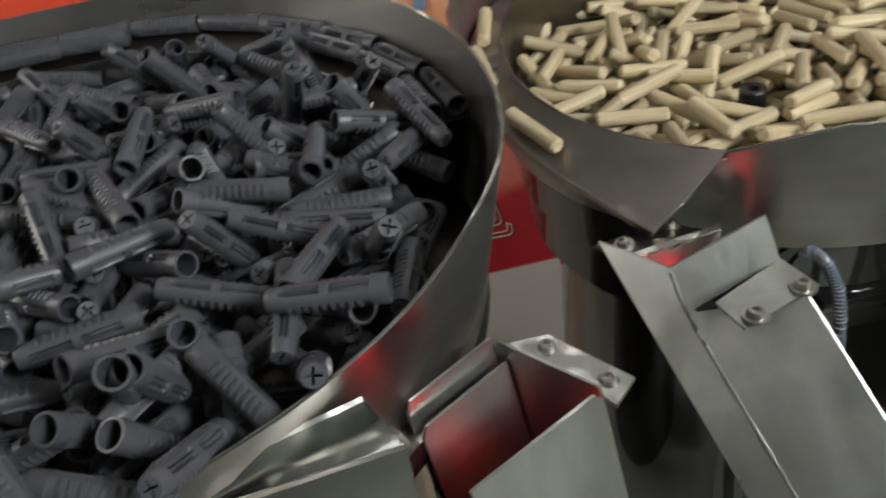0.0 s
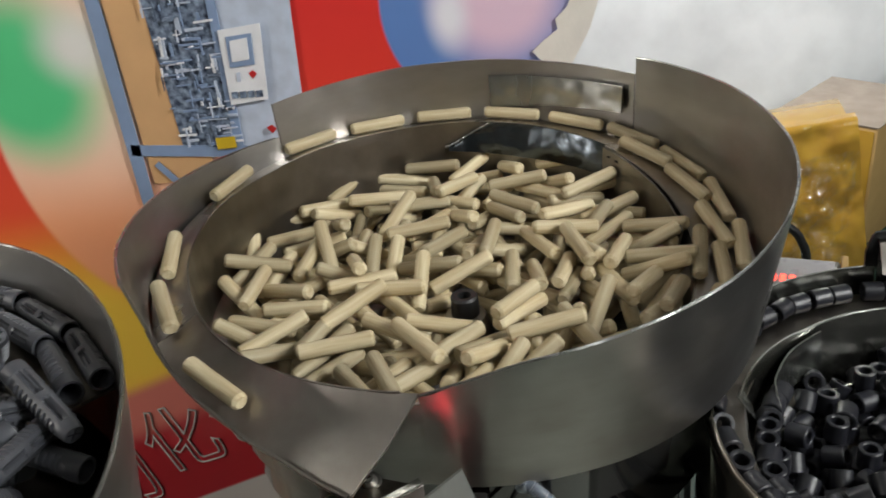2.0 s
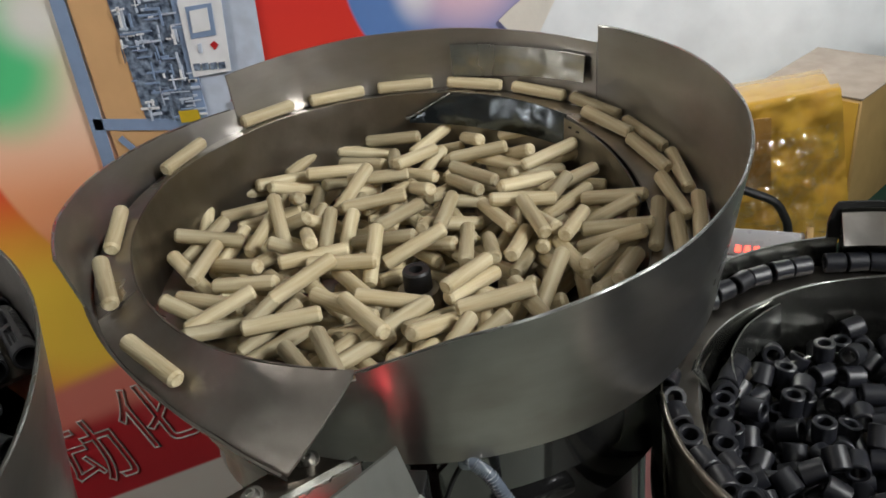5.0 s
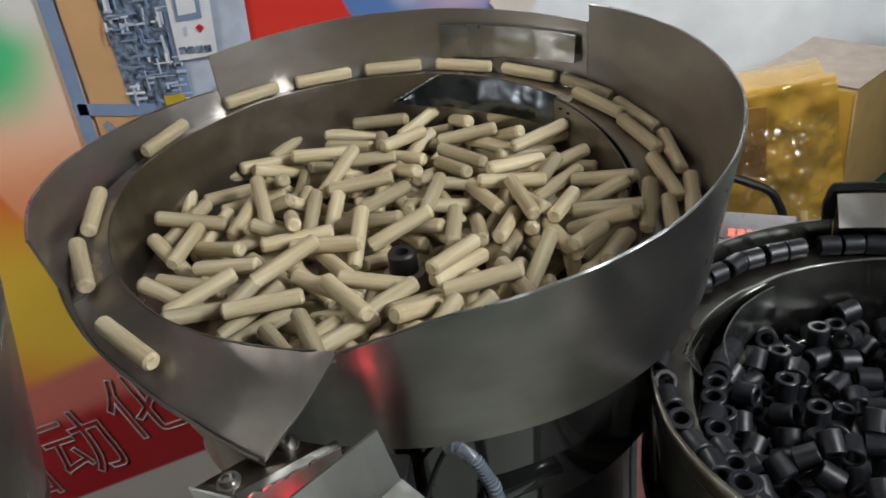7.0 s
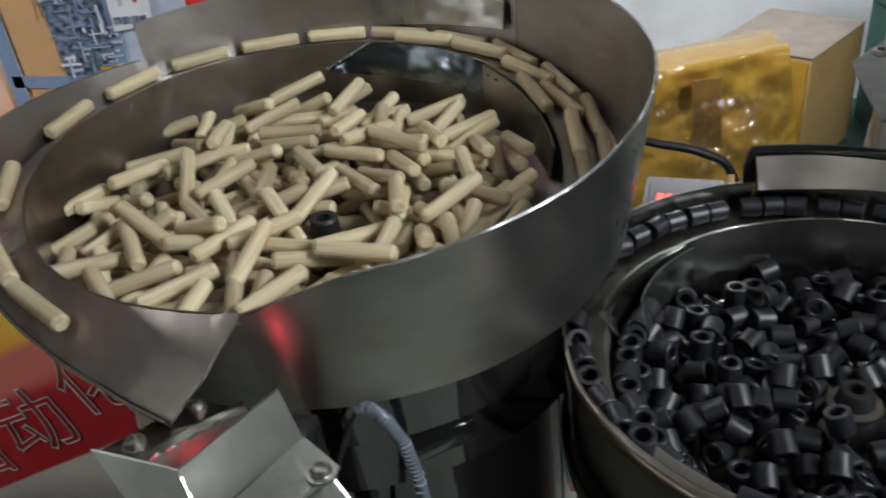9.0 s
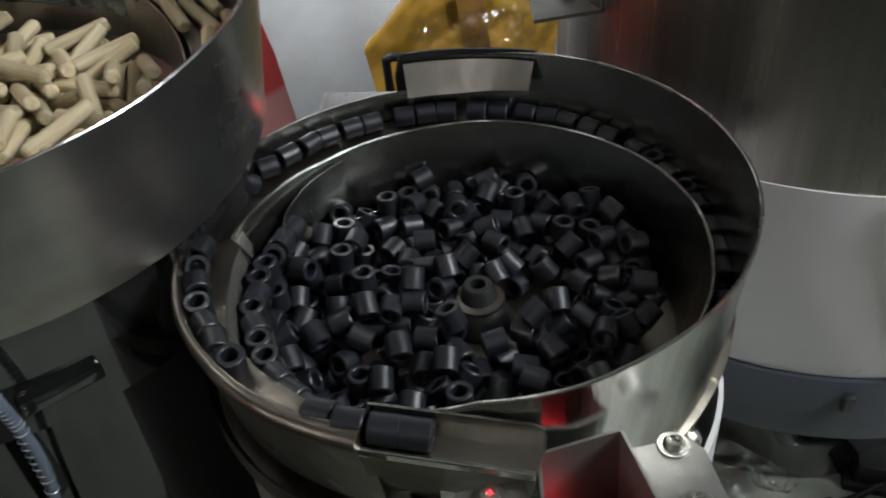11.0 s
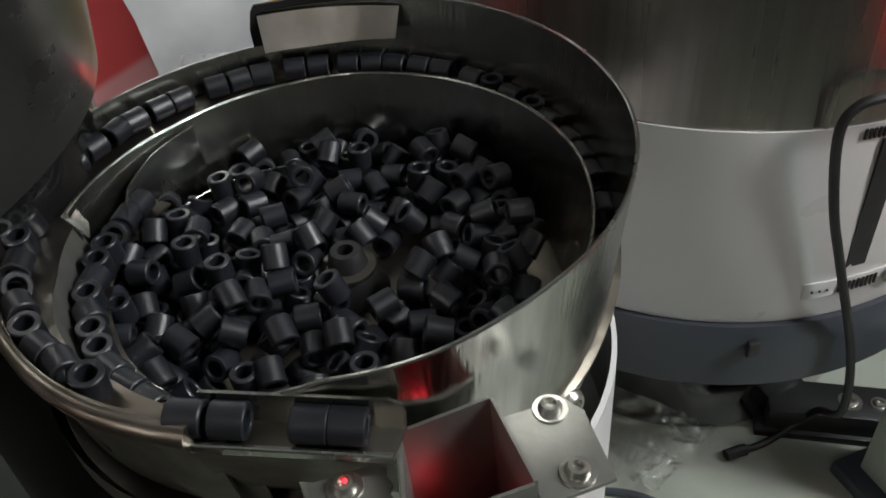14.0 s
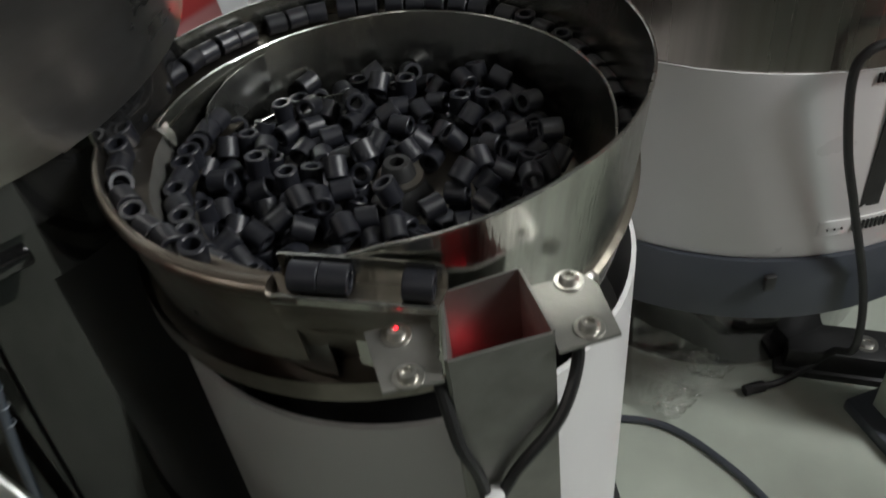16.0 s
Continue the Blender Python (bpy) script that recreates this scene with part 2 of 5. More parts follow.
def band(centre, fn, a0, a1, thick, step=3.0, waver=0.0):
    """A curved sheet-metal wall about centre: fn(angle) gives radius and height below and above; thick goes outwards."""
    bm = bmesh.new()
    n = max(2, int(abs(a1 - a0) / step))
    rows = []
    for i in range(n + 1):
        a = a0 + (a1 - a0) * i / n
        rb, zb, rt, zt = fn(a)
        w = waver * noise.noise(Vector((math.cos(radians(a)) * 3, math.sin(radians(a)) * 3, centre.x * 9)))
        u = Vector((math.cos(radians(a)), math.sin(radians(a)), 0))
        mid = [((rb * (1 - f) + rt * f), (zb * (1 - f) + zt * f)) for f in (0, 0.5, 1)]
        inner = [centre + u * (r + w) + Vector((0, 0, z)) for r, z in mid]
        outer = [centre + u * (r + w + thick) + Vector((0, 0, z)) for r, z in mid]
        rows.append([bm.verts.new(p) for p in inner + outer[::-1]])
    for p, q in zip(rows, rows[1:]):
        for j in range(6):
            k = (j + 1) % 6
            bm.faces.new((p[j], p[k], q[k], q[j]))
    bm.faces.new(rows[0])
    bm.faces.new(rows[-1][::-1])
    return bm


def ledge(centre, fn, a0, a1, thick, step=3.0):
    """A spiral shelf: fn(angle) gives inner radius and height, outer radius and height."""
    bm = bmesh.new()
    n = max(2, int(abs(a1 - a0) / step))
    rows = []
    for i in range(n + 1):
        a = a0 + (a1 - a0) * i / n
        ri, zi, ro, zo = fn(a)
        u = Vector((math.cos(radians(a)), math.sin(radians(a)), 0))
        rows.append([bm.verts.new(centre + u * r + Vector((0, 0, z))) for r, z in ((ri, zi), (ro, zo), (ro, zo - thick), (ri, zi - thick))])
    for p, q in zip(rows, rows[1:]):
        for j in range(4):
            k = (j + 1) % 4
            bm.faces.new((p[j], p[k], q[k], q[j]))
    bm.faces.new(rows[0])
    bm.faces.new(rows[-1][::-1])
    return bm


def bright_edge(parent, centre, fn, a0, a1, r=0.0009):
    """A thin tube of bright steel along the top of a sheet wall."""
    n = int(abs(a1 - a0) / 4)
    angles = [a0 + (a1 - a0) * i / n for i in range(n + 1)]
    return part("rim", tube([centre + Vector((math.cos(radians(a)), math.sin(radians(a)), 0)) * (fn(a)[2] + 0.0008) + Vector((0, 0, fn(a)[3])) for a in angles], r, 6), M_BRIGHT, parent, "thin bright edge of the wall")


def screw(parent, place, normal=(0, 0, 1), r=0.0046, washer=True):
    """A socket button screw with its washer, under a thing."""
    m = Matrix.Translation(place) @ Vector(normal).to_track_quat("Z", "Y").to_matrix().to_4x4()
    bm = bmesh.new()
    add_lathe(bm, [(0, 0.0022), (r * 0.42, 0.0022), (r * 0.48, 0.0045), (r * 0.75, 0.0043), (r, 0.0022), (r, 0.0008)], 18, m)
    ob = part("screw", bm, M_SCREW, parent)
    if washer:
        part("washer", add_lathe(bmesh.new(), [(r * 0.6, 0.0), (r * 0.6, 0.001), (r * 1.45, 0.001), (r * 1.5, 0.0)], 20, m), M_SCREW, ob)
    return ob


# ---------------------------------------------------------------- the hall
def slab(name, x0, y0, z0, x1, y1, z1, mat, label, category):
    ob = part(name, box((x0 + x1) / 2, (y0 + y1) / 2, (z0 + z1) / 2, x1 - x0, y1 - y0, z1 - z0, 0), mat, None, "", False)
    return tagged(ob, label, category, "", "structure")


slab("floor", -3.5, -4.5, -1.0, 4.5, 2.1, -0.95, M_FLOOR, "dark green painted hall floor", "floor")
# ceiling and grey walls are unseen, added to close the room for reflections
slab("ceiling", -3.5, -4.5, 2.42, 4.5, 2.1, 2.5, M_HALL, "unseen grey hall ceiling", "ceiling")
slab("wall_north", -0.6, 2.0, -0.95, 2.2, 2.1, 2.42, M_WALL, "white plaster wall behind the cartons", "wall")
# unseen ends of the north wall are grey to cut its bounced light
slab("wall_north_west", -3.5, 2.0, -0.95, -0.6, 2.1, 2.42, M_HALL, "unseen grey wall of the hall", "wall")
slab("wall_north_east", 2.2, 2.0, -0.95, 4.5, 2.1, 2.42, M_HALL, "unseen grey wall of the hall", "wall")
slab("wall_south", -3.5, -4.6, -0.95, 4.5, -4.5, 2.42, M_HALL, "unseen grey wall of the hall", "wall")
slab("wall_west", -3.6, -4.5, -0.95, -3.5, 2.0, 2.42, M_HALL, "unseen grey wall of the hall", "wall")
slab("wall_east", 4.5, -4.5, -0.95, 4.6, 2.0, 2.42, M_HALL, "unseen grey wall of the hall", "wall")

# housings and tubes made up around the added lamps, out of view
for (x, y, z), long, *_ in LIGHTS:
    t = thing("ceiling_light", "unseen white tube fixture at an added lamp", "ceiling light", (x, y, z + 0.1), "ceiling lights")
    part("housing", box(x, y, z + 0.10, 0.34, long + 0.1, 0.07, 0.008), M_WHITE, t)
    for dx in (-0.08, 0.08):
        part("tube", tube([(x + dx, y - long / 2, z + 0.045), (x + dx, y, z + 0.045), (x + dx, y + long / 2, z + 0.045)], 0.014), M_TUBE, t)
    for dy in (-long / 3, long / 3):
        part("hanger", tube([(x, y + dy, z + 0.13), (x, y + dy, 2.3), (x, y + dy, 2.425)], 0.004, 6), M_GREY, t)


# machine table on which the feeders stand
table = thing("machine_table", "green-grey painted steel machine table", "table", (0.2, 0, -0.95))
part("tabletop", box(0.2, -0.235, TABLE - 0.012, 2.0, 0.87, 0.024, 0.003), M_PLATE, table)
part("tabletop_extension", box(0.775, 0.410, TABLE - 0.012, 0.85, 0.419, 0.024, 0.003), M_PLATE, table)
for x in (-0.72, 1.12):
    for y in (-0.6, 0.15):
        part("leg", box(x, y, (TABLE - 0.024 - 0.95) / 2, 0.06, 0.06, 0.95 + TABLE - 0.024, 0.004), M_GREY, table)


# ---------------------------------------------------------------- printed banner behind the feeders
BY = 0.318


def banner_material():
    mat = material("banner_print", (0.5, 0.02, 0.02), 0.38, 0, 0.1, 6, 0.05, 80)
    nt = mat.node_tree
    bsdf = nt.nodes["Principled BSDF"]
    geo = nt.nodes.new("ShaderNodeTexCoord")
    sep = nt.nodes.new("ShaderNodeSeparateXYZ")
    nt.links.new(geo.outputs["Object"], sep.inputs[0])

    def maths(op, a, b):
        n = nt.nodes.new("ShaderNodeMath")
        n.operation = op
        for i, v in enumerate((a, b)):
            if isinstance(v, (int, float)):
                n.inputs[i].default_value = v
            else:
                nt.links.new(v, n.inputs[i])
        return n.outputs[0]

    def blend(fac, a, b):
        n = nt.nodes.new("ShaderNodeMix")
        n.data_type = "RGBA"
        nt.links.new(fac, n.inputs["Factor"])
        for key, v in (("A", a), ("B", b)):
            if isinstance(v, tuple):
                n.inputs[key].default_value = (*v, 1)
            else:
                nt.links.new(v, n.inputs[key])
        return n.outputs["Result"]

    def step(v, lo, hi):
        n = nt.nodes.new("ShaderNodeMapRange")
        n.interpolation_type = "SMOOTHSTEP"
        n.inputs["From Min"].default_value, n.inputs["From Max"].default_value = lo, hi
        nt.links.new(v, n.inputs["Value"])
        return n.outputs["Result"]

    x, z = sep.outputs["X"], sep.outputs["Z"]

    def disc(cx, cz, rx, rz, soft):
        dx = maths("DIVIDE", maths("SUBTRACT", x, cx), rx)
        dz = maths("DIVIDE", maths("SUBTRACT", z, cz), rz)
        d = maths("SQRT", maths("ADD", maths("MULTIPLY", dx, dx), maths("MULTIPLY", dz, dz)), 0)
        return step(d, 1.0, 1.0 - soft)

    colour = blend(step(z, 0.50, 0.10), (0.74, 0.034, 0.030), (0.80, 0.10, 0.035))
    colour = blend(disc(-0.52, 0.05, 0.34, 0.20, 0.8), colour, (0.98, 0.66, 0.07))
    ball = blend(step(z, 0.20, 0.36), (0.95, 0.40, 0.20), (0.92, 0.70, 0.54))
    ball = blend(disc(-0.505, 0.40, 0.115, 0.125, 0.6), ball, (0.10, 0.62, 0.25))
    ball = blend(disc(-0.43, 0.43, 0.07, 0.06, 0.9), ball, (0.80, 0.79, 0.74))
    colour = blend(disc(-0.40, 0.33, 0.165, 0.235, 0.06), colour, ball)
    globe = blend(disc(0.02, 0.45, 0.085, 0.09, 0.6), (0.12, 0.24, 0.55), (0.78, 0.56, 0.68))
    globe = blend(disc(-0.03, 0.43, 0.03, 0.05, 0.9), globe, (0.85, 0.85, 0.90))
    colour = blend(disc(0.01, 0.44, 0.11, 0.115, 0.04), colour, globe)
    slant = maths("SUBTRACT", z, maths("MULTIPLY", x, 0.43))
    colour = blend(step(slant, 0.20, 0.176), colour, (0.70, 0.20, 0.16))
    colour = blend(step(slant, 0.135, 0.10), colour, (0.46, 0.02, 0.03))
    colour = blend(step(slant, -0.020, -0.026), colour, (0.66, 0.62, 0.58))
    # lower right corner goes pink: glare on the gloss print put into the colour
    colour = blend(maths("MULTIPLY", step(x, 0.09, 0.10), step(z, 0.30, 0.28)), colour, blend(step(slant, 0.10, 0.09), (0.84, 0.12, 0.12), (0.97, 0.46, 0.47)))
    nt.links.new(colour, bsdf.inputs["Base Color"])
    return mat


M_BANNER = banner_material()
banner = thing("printed_banner", "red printed banner with a machine picture and torn edge", "banner", (-0.4, BY, -0.95))
rng = random.Random(5)
edge = [(0.115, 0.62), (0.112, 0.46), (0.106, 0.425), (0.092, 0.41), (0.088, 0.395), (0.066, 0.386), (0.062, 0.37), (0.085, 0.34),
        (0.12, 0.30), (0.172, 0.26), (0.182, 0.21), (0.188, 0.15), (0.197, 0.05), (0.215, -0.45)]
outline = [(-1.3, 0.62), (-1.3, -0.45)] + [(x, z) for x, z in edge[::-1]]
part("printed_sheet", plate([(x, BY, z) for x, z in outline], 0.002), M_BANNER, banner, "red, orange and green gloss print", False)
M_TORN = material("torn_paper", (0.76, 0.72, 0.64), 0.8, 0, 0.1, 30, 0.3, 200)
fringe = []
for i in range(14):
    f = i / 13
    x = float(np.interp(f, [0, 0.25, 0.6, 1], [0.112, 0.10, 0.060, 0.088]))
    z = 0.47 - 0.13 * f
    fringe.append((x - rng.uniform(0.0, 0.012), BY - 0.003, z))
part("torn_edge", plate(fringe + [(0.094, BY - 0.003, 0.335), (0.083, BY - 0.003, 0.365), (0.107, BY - 0.003, 0.41), (0.126, BY - 0.003, 0.47)], 0.002), M_TORN, banner, "cream torn paper edge", False)

M_INKBLUE = material("ink_blue", (0.24, 0.33, 0.50), 0.4, 0, 0.1, 40, 0)
M_INKDARK = material("ink_dark", (0.035, 0.05, 0.085), 0.4, 0, 0.4, 140, 0, second=(0.30, 0.38, 0.50))
M_INKPALE = material("ink_pale", (0.55, 0.62, 0.74), 0.4, 0, 0.15, 60, 0)
M_INKWHITE = material("ink_white", (0.82, 0.83, 0.85), 0.4, 0, 0.08, 60, 0)
M_INKRED = material("ink_red", (0.5, 0.02, 0.02), 0.4, 0, 0.1, 60, 0)
M_INKYELLOW = material("ink_yellow", (0.6, 0.42, 0.02), 0.4, 0, 0.1, 60, 0)
M_INKTAN = material("ink_tan", (0.70, 0.42, 0.20), 0.4, 0, 0.1, 20, 0)


def print_quad(name, pts, mat, lift, label=""):
    return part(name, plate([(x, BY - 0.0012 * lift, z) for x, z in pts][::-1], 0.001), mat, banner, label, False)


def bar(name, x0, z0, x1, z1, w, mat, lift):
    d = Vector((x1 - x0, z1 - z0)).normalized() * w / 2
    return print_quad(name, [(x0 - d.y, z0 + d.x), (x1 - d.y, z1 + d.x), (x1 + d.y, z1 - d.x), (x0 + d.y, z0 - d.x)], mat, lift)


for x in (-1.25, 0.14):
    part("pole", tube([(x, BY + 0.016, -0.95), (x, BY + 0.016, 0.0), (x, BY + 0.016, 0.33)], 0.012), M_GREY, banner, "grey banner pole")
# the pictured machine: posts, cross rails, dark works, control panel
print_quad("printed_ground", [(-0.385, 0.60), (-0.30, 0.60), (-0.31, 0.27), (-0.385, 0.27)], M_INKTAN, 2)
print_quad("printed_machine", [(-0.345, 0.60), (-0.262, 0.60), (-0.275, 0.302), (-0.338, 0.302)], M_INKDARK, 3, "dark blue printed machinery")
print_quad("printed_cabinet", [(-0.262, 0.60), (-0.178, 0.60), (-0.196, 0.30), (-0.272, 0.30)], M_INKPALE, 3, "pale blue printed cabinet")
bar("printed_post", -0.392, 0.60, -0.398, 0.24, 0.016, M_INKBLUE, 4)
bar("printed_post", -0.263, 0.60, -0.275, 0.24, 0.010, M_INKBLUE, 5)
bar("printed_rail", -0.40, 0.312, -0.24, 0.302, 0.013, M_INKBLUE, 4)
bar("printed_rail", -0.375, 0.295, -0.335, 0.245, 0.008, M_INKBLUE, 4)
for i in range(210):
    x, z = rng.uniform(-0.343, -0.274), rng.uniform(0.308, 0.585)
    a = rng.choice([0.0, 0.05, 1.57, 1.52, 0.06])
    l = min(rng.uniform(0.004, 0.022), (-0.266 - x) / max(math.cos(a), 0.1))
    bar("printed_bar", x, z, x + l * math.cos(a), z + l * math.sin(a), rng.uniform(0.0008, 0.0030), rng.choice([M_INKPALE, M_INKPALE, M_INKBLUE, M_INKBLUE, M_INKWHITE, M_INKDARK]), 6 + 0.2 * (i % 4))
print_quad("printed_yellow_label", [(-0.297, 0.322), (-0.275, 0.323), (-0.275, 0.310), (-0.297, 0.309)], M_INKYELLOW, 7)
print_quad("printed_panel", [(-0.266, 0.437), (-0.220, 0.441), (-0.228, 0.362), (-0.270, 0.358)], M_INKWHITE, 7, "white printed control panel")
print_quad("printed_screen", [(-0.259, 0.430), (-0.231, 0.432), (-0.234, 0.400), (-0.261, 0.398)], M_INKBLUE, 8)
print_quad("printed_display", [(-0.255, 0.426), (-0.236, 0.428), (-0.238, 0.406), (-0.257, 0.404)], M_INKWHITE, 9)
print_quad("printed_button", [(-0.243, 0.391), (-0.238, 0.394), (-0.234, 0.390), (-0.239, 0.385)], M_INKRED, 8)
print_quad("printed_button", [(-0.256, 0.392), (-0.252, 0.393), (-0.253, 0.383), (-0.257, 0.383)], M_INKPALE, 8)
for i in range(4):
    x = -0.266 + i * 0.009
    print_quad("printed_key", [(x, 0.372), (x + 0.007, 0.3725), (x + 0.0065, 0.3655), (x - 0.0005, 0.365)], M_INKDARK, 8)
print_quad("printed_stop_button", [(-0.236, 0.331), (-0.230, 0.334), (-0.225, 0.329), (-0.231, 0.324)], M_INKRED, 8)

# outlined lettering on the slanted red band
M_LETTER = material("letter_outline", (0.58, 0.58, 0.56), 0.4, 0, 0.1, 60, 0)
for glyph, x, z, size in (("自", -0.735, -0.300, 0.125), ("动", -0.618, -0.245, 0.125), ("化", -0.500, -0.168, 0.115), ("包", -0.392, -0.118, 0.100)):
    data = bpy.data.curves.new("letter", "FONT")
    data.body, data.size, data.fill_mode, data.bevel_depth, data.bevel_resolution = glyph, size, "NONE", 0.0013, 1
    data.materials.append(M_LETTER)
    ob = new("letter", data)
    ob.matrix_world = pose(x, BY - 0.0015, z, 90, -20, 0)
    ob.parent = banner
    ob.matrix_parent_inverse = Matrix.Translation(-banner.location)


# ---------------------------------------------------------------- cartons and the device behind
M_TOPSHEET = material("pale_paper", (0.30, 0.245, 0.19), 0.5, 0, 0.2, 20, 0.3, 80)


def carton(place, sx, sy, sz, rz, label):
    t = thing("wrapped_carton", label, "carton", place)
    m = Matrix.Translation(place) @ pose(0, 0, sx * 0.5 * math.sin(radians(9)), 0, -9, rz)  # leans on its lower corner
    bm = bmesh.new()
    add_box(bm, m @ pose(0, 0, sz / 2), sx, sy, sz, 0.012)
    part("body", bm, M_CARD, t)
    part("top_sheet", add_box(bmesh.new(), m @ pose(0, 0.004, sz + 0.002), sx - 0.01, sy - 0.01, 0.004, 0.001), M_TAPE, t, "amber wrap over the top")
    rg = random.Random(int(sx * 1000))
    bm = bmesh.new()
    bmesh.ops.create_grid(bm, x_segments=60, y_segments=60, size=0.5)
    for v in bm.verts:  # film drawn over the top and hanging down the front
        u, w = v.co.x, v.co.y + 0.5
        x = u * (sx + 0.02) + min(0.0, u + 0.15) * 0.30
        drop = 0.75 * max(0.0, -sx * 0.40 - x)
        if w > 0.5:
            y, z = -sy / 2 + (w - 0.5) * 0.05, sz + 0.002
        else:
            y, z = -sy / 2 - 0.010 - 0.05 * (0.5 - w), sz * (w * 2) * 0.97 + 0.01
        z -= drop * z / sz
        k = noise.noise(Vector((x * 16, y * 16, z * 16))) * 0.013 + noise.noise(Vector((x * 45, y * 45, z * 45))) * 0.006
        v.co = m @ Vector((x, y - (k if w <= 0.5 else 0), z + (k * 0.30 + 0.004 if w > 0.5 else 0)))
    part("wrap", bm, M_TAPE, t, "crumpled amber plastic wrap").data.set_sharp_from_angle(angle=math.pi)
    bm = bmesh.new()
    add_box(bm, m @ pose(-0.015, -sy * 0.5 - 0.036, sz * 0.70, 6, 4, 0), 0.060, 0.003, sz * 0.52, 0.001)
    part("tape", bm, M_TAPE2, t, "brown parcel tape")
    bm = bmesh.new()
    bmesh.ops.create_grid(bm, x_segments=60, y_segments=60, size=0.5)
    for v in bm.verts:
        u, w = v.co.x, v.co.y
        k = noise.noise(Vector((u * 6, w * 9, 3))) * 0.05 + noise.noise(Vector((u * 17, w * 17, 7))) * 0.018
        v.co = m @ Vector((-0.02 + u * 0.30 + 0.05 * w, -sy / 2 - 0.060 - abs(k), sz * 0.46 + w * sz * 0.85))
    part("loose_film", bm, M_FILM, t, "loose clear film").data.set_sharp_from_angle(angle=math.pi)
    return t


stand = thing("packing_bench", "dark green covered packing bench", "bench", (0.9, 1.42, -0.95))
part("bench_top", box(1.09, 1.50, -0.50, 1.42, 0.84, 0.03, 0.006), M_GREENBOX, stand)
for x in (0.43, 1.75):
    for y in (1.14, 1.86):
        part("leg", box(x, y, -0.73, 0.05, 0.05, 0.44, 0.004), M_GREY, stand)
carton((0.580, 1.345, -0.485), 0.31, 0.13, 0.365, -5, "brown carton wrapped in crumpled amber plastic")
t = thing("carton", "brown carton with pale top and amber tape", "carton", (0.785, 1.63, -0.485))
BM = pose(0.785, 1.63, -0.485, 0, 0, -40)
part("body", add_box(bmesh.new(), BM @ pose(0, 0, 0.158), 0.25, 0.30, 0.316, 0.004), M_CARD, t)
part("top_sheet", add_box(bmesh.new(), BM @ pose(0, 0, 0.3185), 0.252, 0.302, 0.004, 0.001), M_TOPSHEET, t, "pale paper top")
part("tape", add_box(bmesh.new(), BM @ pose(0.090, -0.1515, 0.158), 0.055, 0.003, 0.30, 0.0005), M_TAPE, t, "amber parcel tape")
t = thing("green_crate", "dark green plastic crate on the bench", "crate", (1.20, 1.66, -0.485))
part("body", box(1.20, 1.66, -0.305, 0.34, 0.26, 0.36, 0.012), M_GREENBOX, t)
part("crate_rim", box(1.20, 1.66, -0.120, 0.37, 0.29, 0.025, 0.006), M_GREENBOX, t)

# small controller with red digits on a wooden shelf between the bowls
dev = thing("counter_unit", "small grey counter unit with red digits", "controller", (0.262, 0.11, TABLE))
DM = pose(0.262, 0.105, 0.246, 14, 0, -14)
bm = bmesh.new()
add_box(bm, DM, 0.062, 0.036, 0.016, 0.002)
part("case", bm, M_WHITE, dev)
bm = bmesh.new()
add_box(bm, DM @ pose(0, 0, 0.0085), 0.054, 0.030, 0.003, 0.001)
part("face", bm, material("device_face", (0.34, 0.33, 0.33), 0.3, 0, 0.1, 90, 0.02), dev)
for i in range(3):
    bm = bmesh.new()
    add_box(bm, DM @ pose(-0.018 + i * 0.007, -0.009, 0.0104), 0.0040, 0.0068, 0.0008, 0)
    part("digit", bm, M_DIGIT, dev)
bm = bmesh.new()
add_box(bm, DM @ pose(0.034, 0, 0.002), 0.005, 0.042, 0.020, 0.001)
part("side_rail", bm, M_CARD, dev, "bare wooden rail")
part("post", box(0.262, 0.112, 0.018, 0.016, 0.016, 0.436, 0.002), M_GREY, dev)
loose = thing("black_cable", "black cable hanging behind the bowls", "cable", (0.45, 1.0, -0.95))
part("cord", tube([(0.320, 1.0, -0.945), (0.316, 1.0, -0.40), (0.308, 1.0, -0.17), (0.316, 1.0, -0.131), (0.379, 1.0, -0.145), (0.455, 1.0, -0.167), (0.515, 1.0, -0.212), (0.535, 1.0, -0.35), (0.54, 1.0, -0.945)], 0.0085), M_BLACK, loose)


# ---------------------------------------------------------------- feeder bases
def drum(t, centre, r, z0, z1, mat, name="drum"):
    c = Matrix.Translation(centre)
    return part(name, lathe([(0, z0), (r, z0), (r, z0 + 0.004), (r, z1 - 0.004), (r - 0.003, z1), (0, z1)], 64, c), mat, t)


# ---- dowel feeder
fb = thing("dowel_feeder", "steel vibratory bowl feeder on black drum", "bowl feeder", (BC.x, BC.y, TABLE), "bowl feeders")
drum(fb, BC, 0.150, TABLE, 0.245, M_DRUM)
drum(fb, BC, 0.172, 0.225, 0.268, M_DRUM, "collar")
part("clamp_lug", box(0.085, -0.152, 0.250, 0.045, 0.02, 0.010, 0.002, rz=30), M_DRUM, fb)
part("base_ring", lathe([(0.10, 0.262), (0.180, 0.268), (0.183, 0.3065), (0.10, 0.3065)], 64, Matrix.Translation(BC)), M_DRUM, fb)
part("bowl_floor", lathe([(0, 0.286), (0.04, 0.288), (0.08, 0.295), (0.12, 0.307), (0.15, 0.319), (0.168, 0.327), (0.186, 0.329), (0.186, 0.308), (0.10, 0.29), (0, 0.278)], 72, Matrix.Translation(BC)), M_INNER, fb)
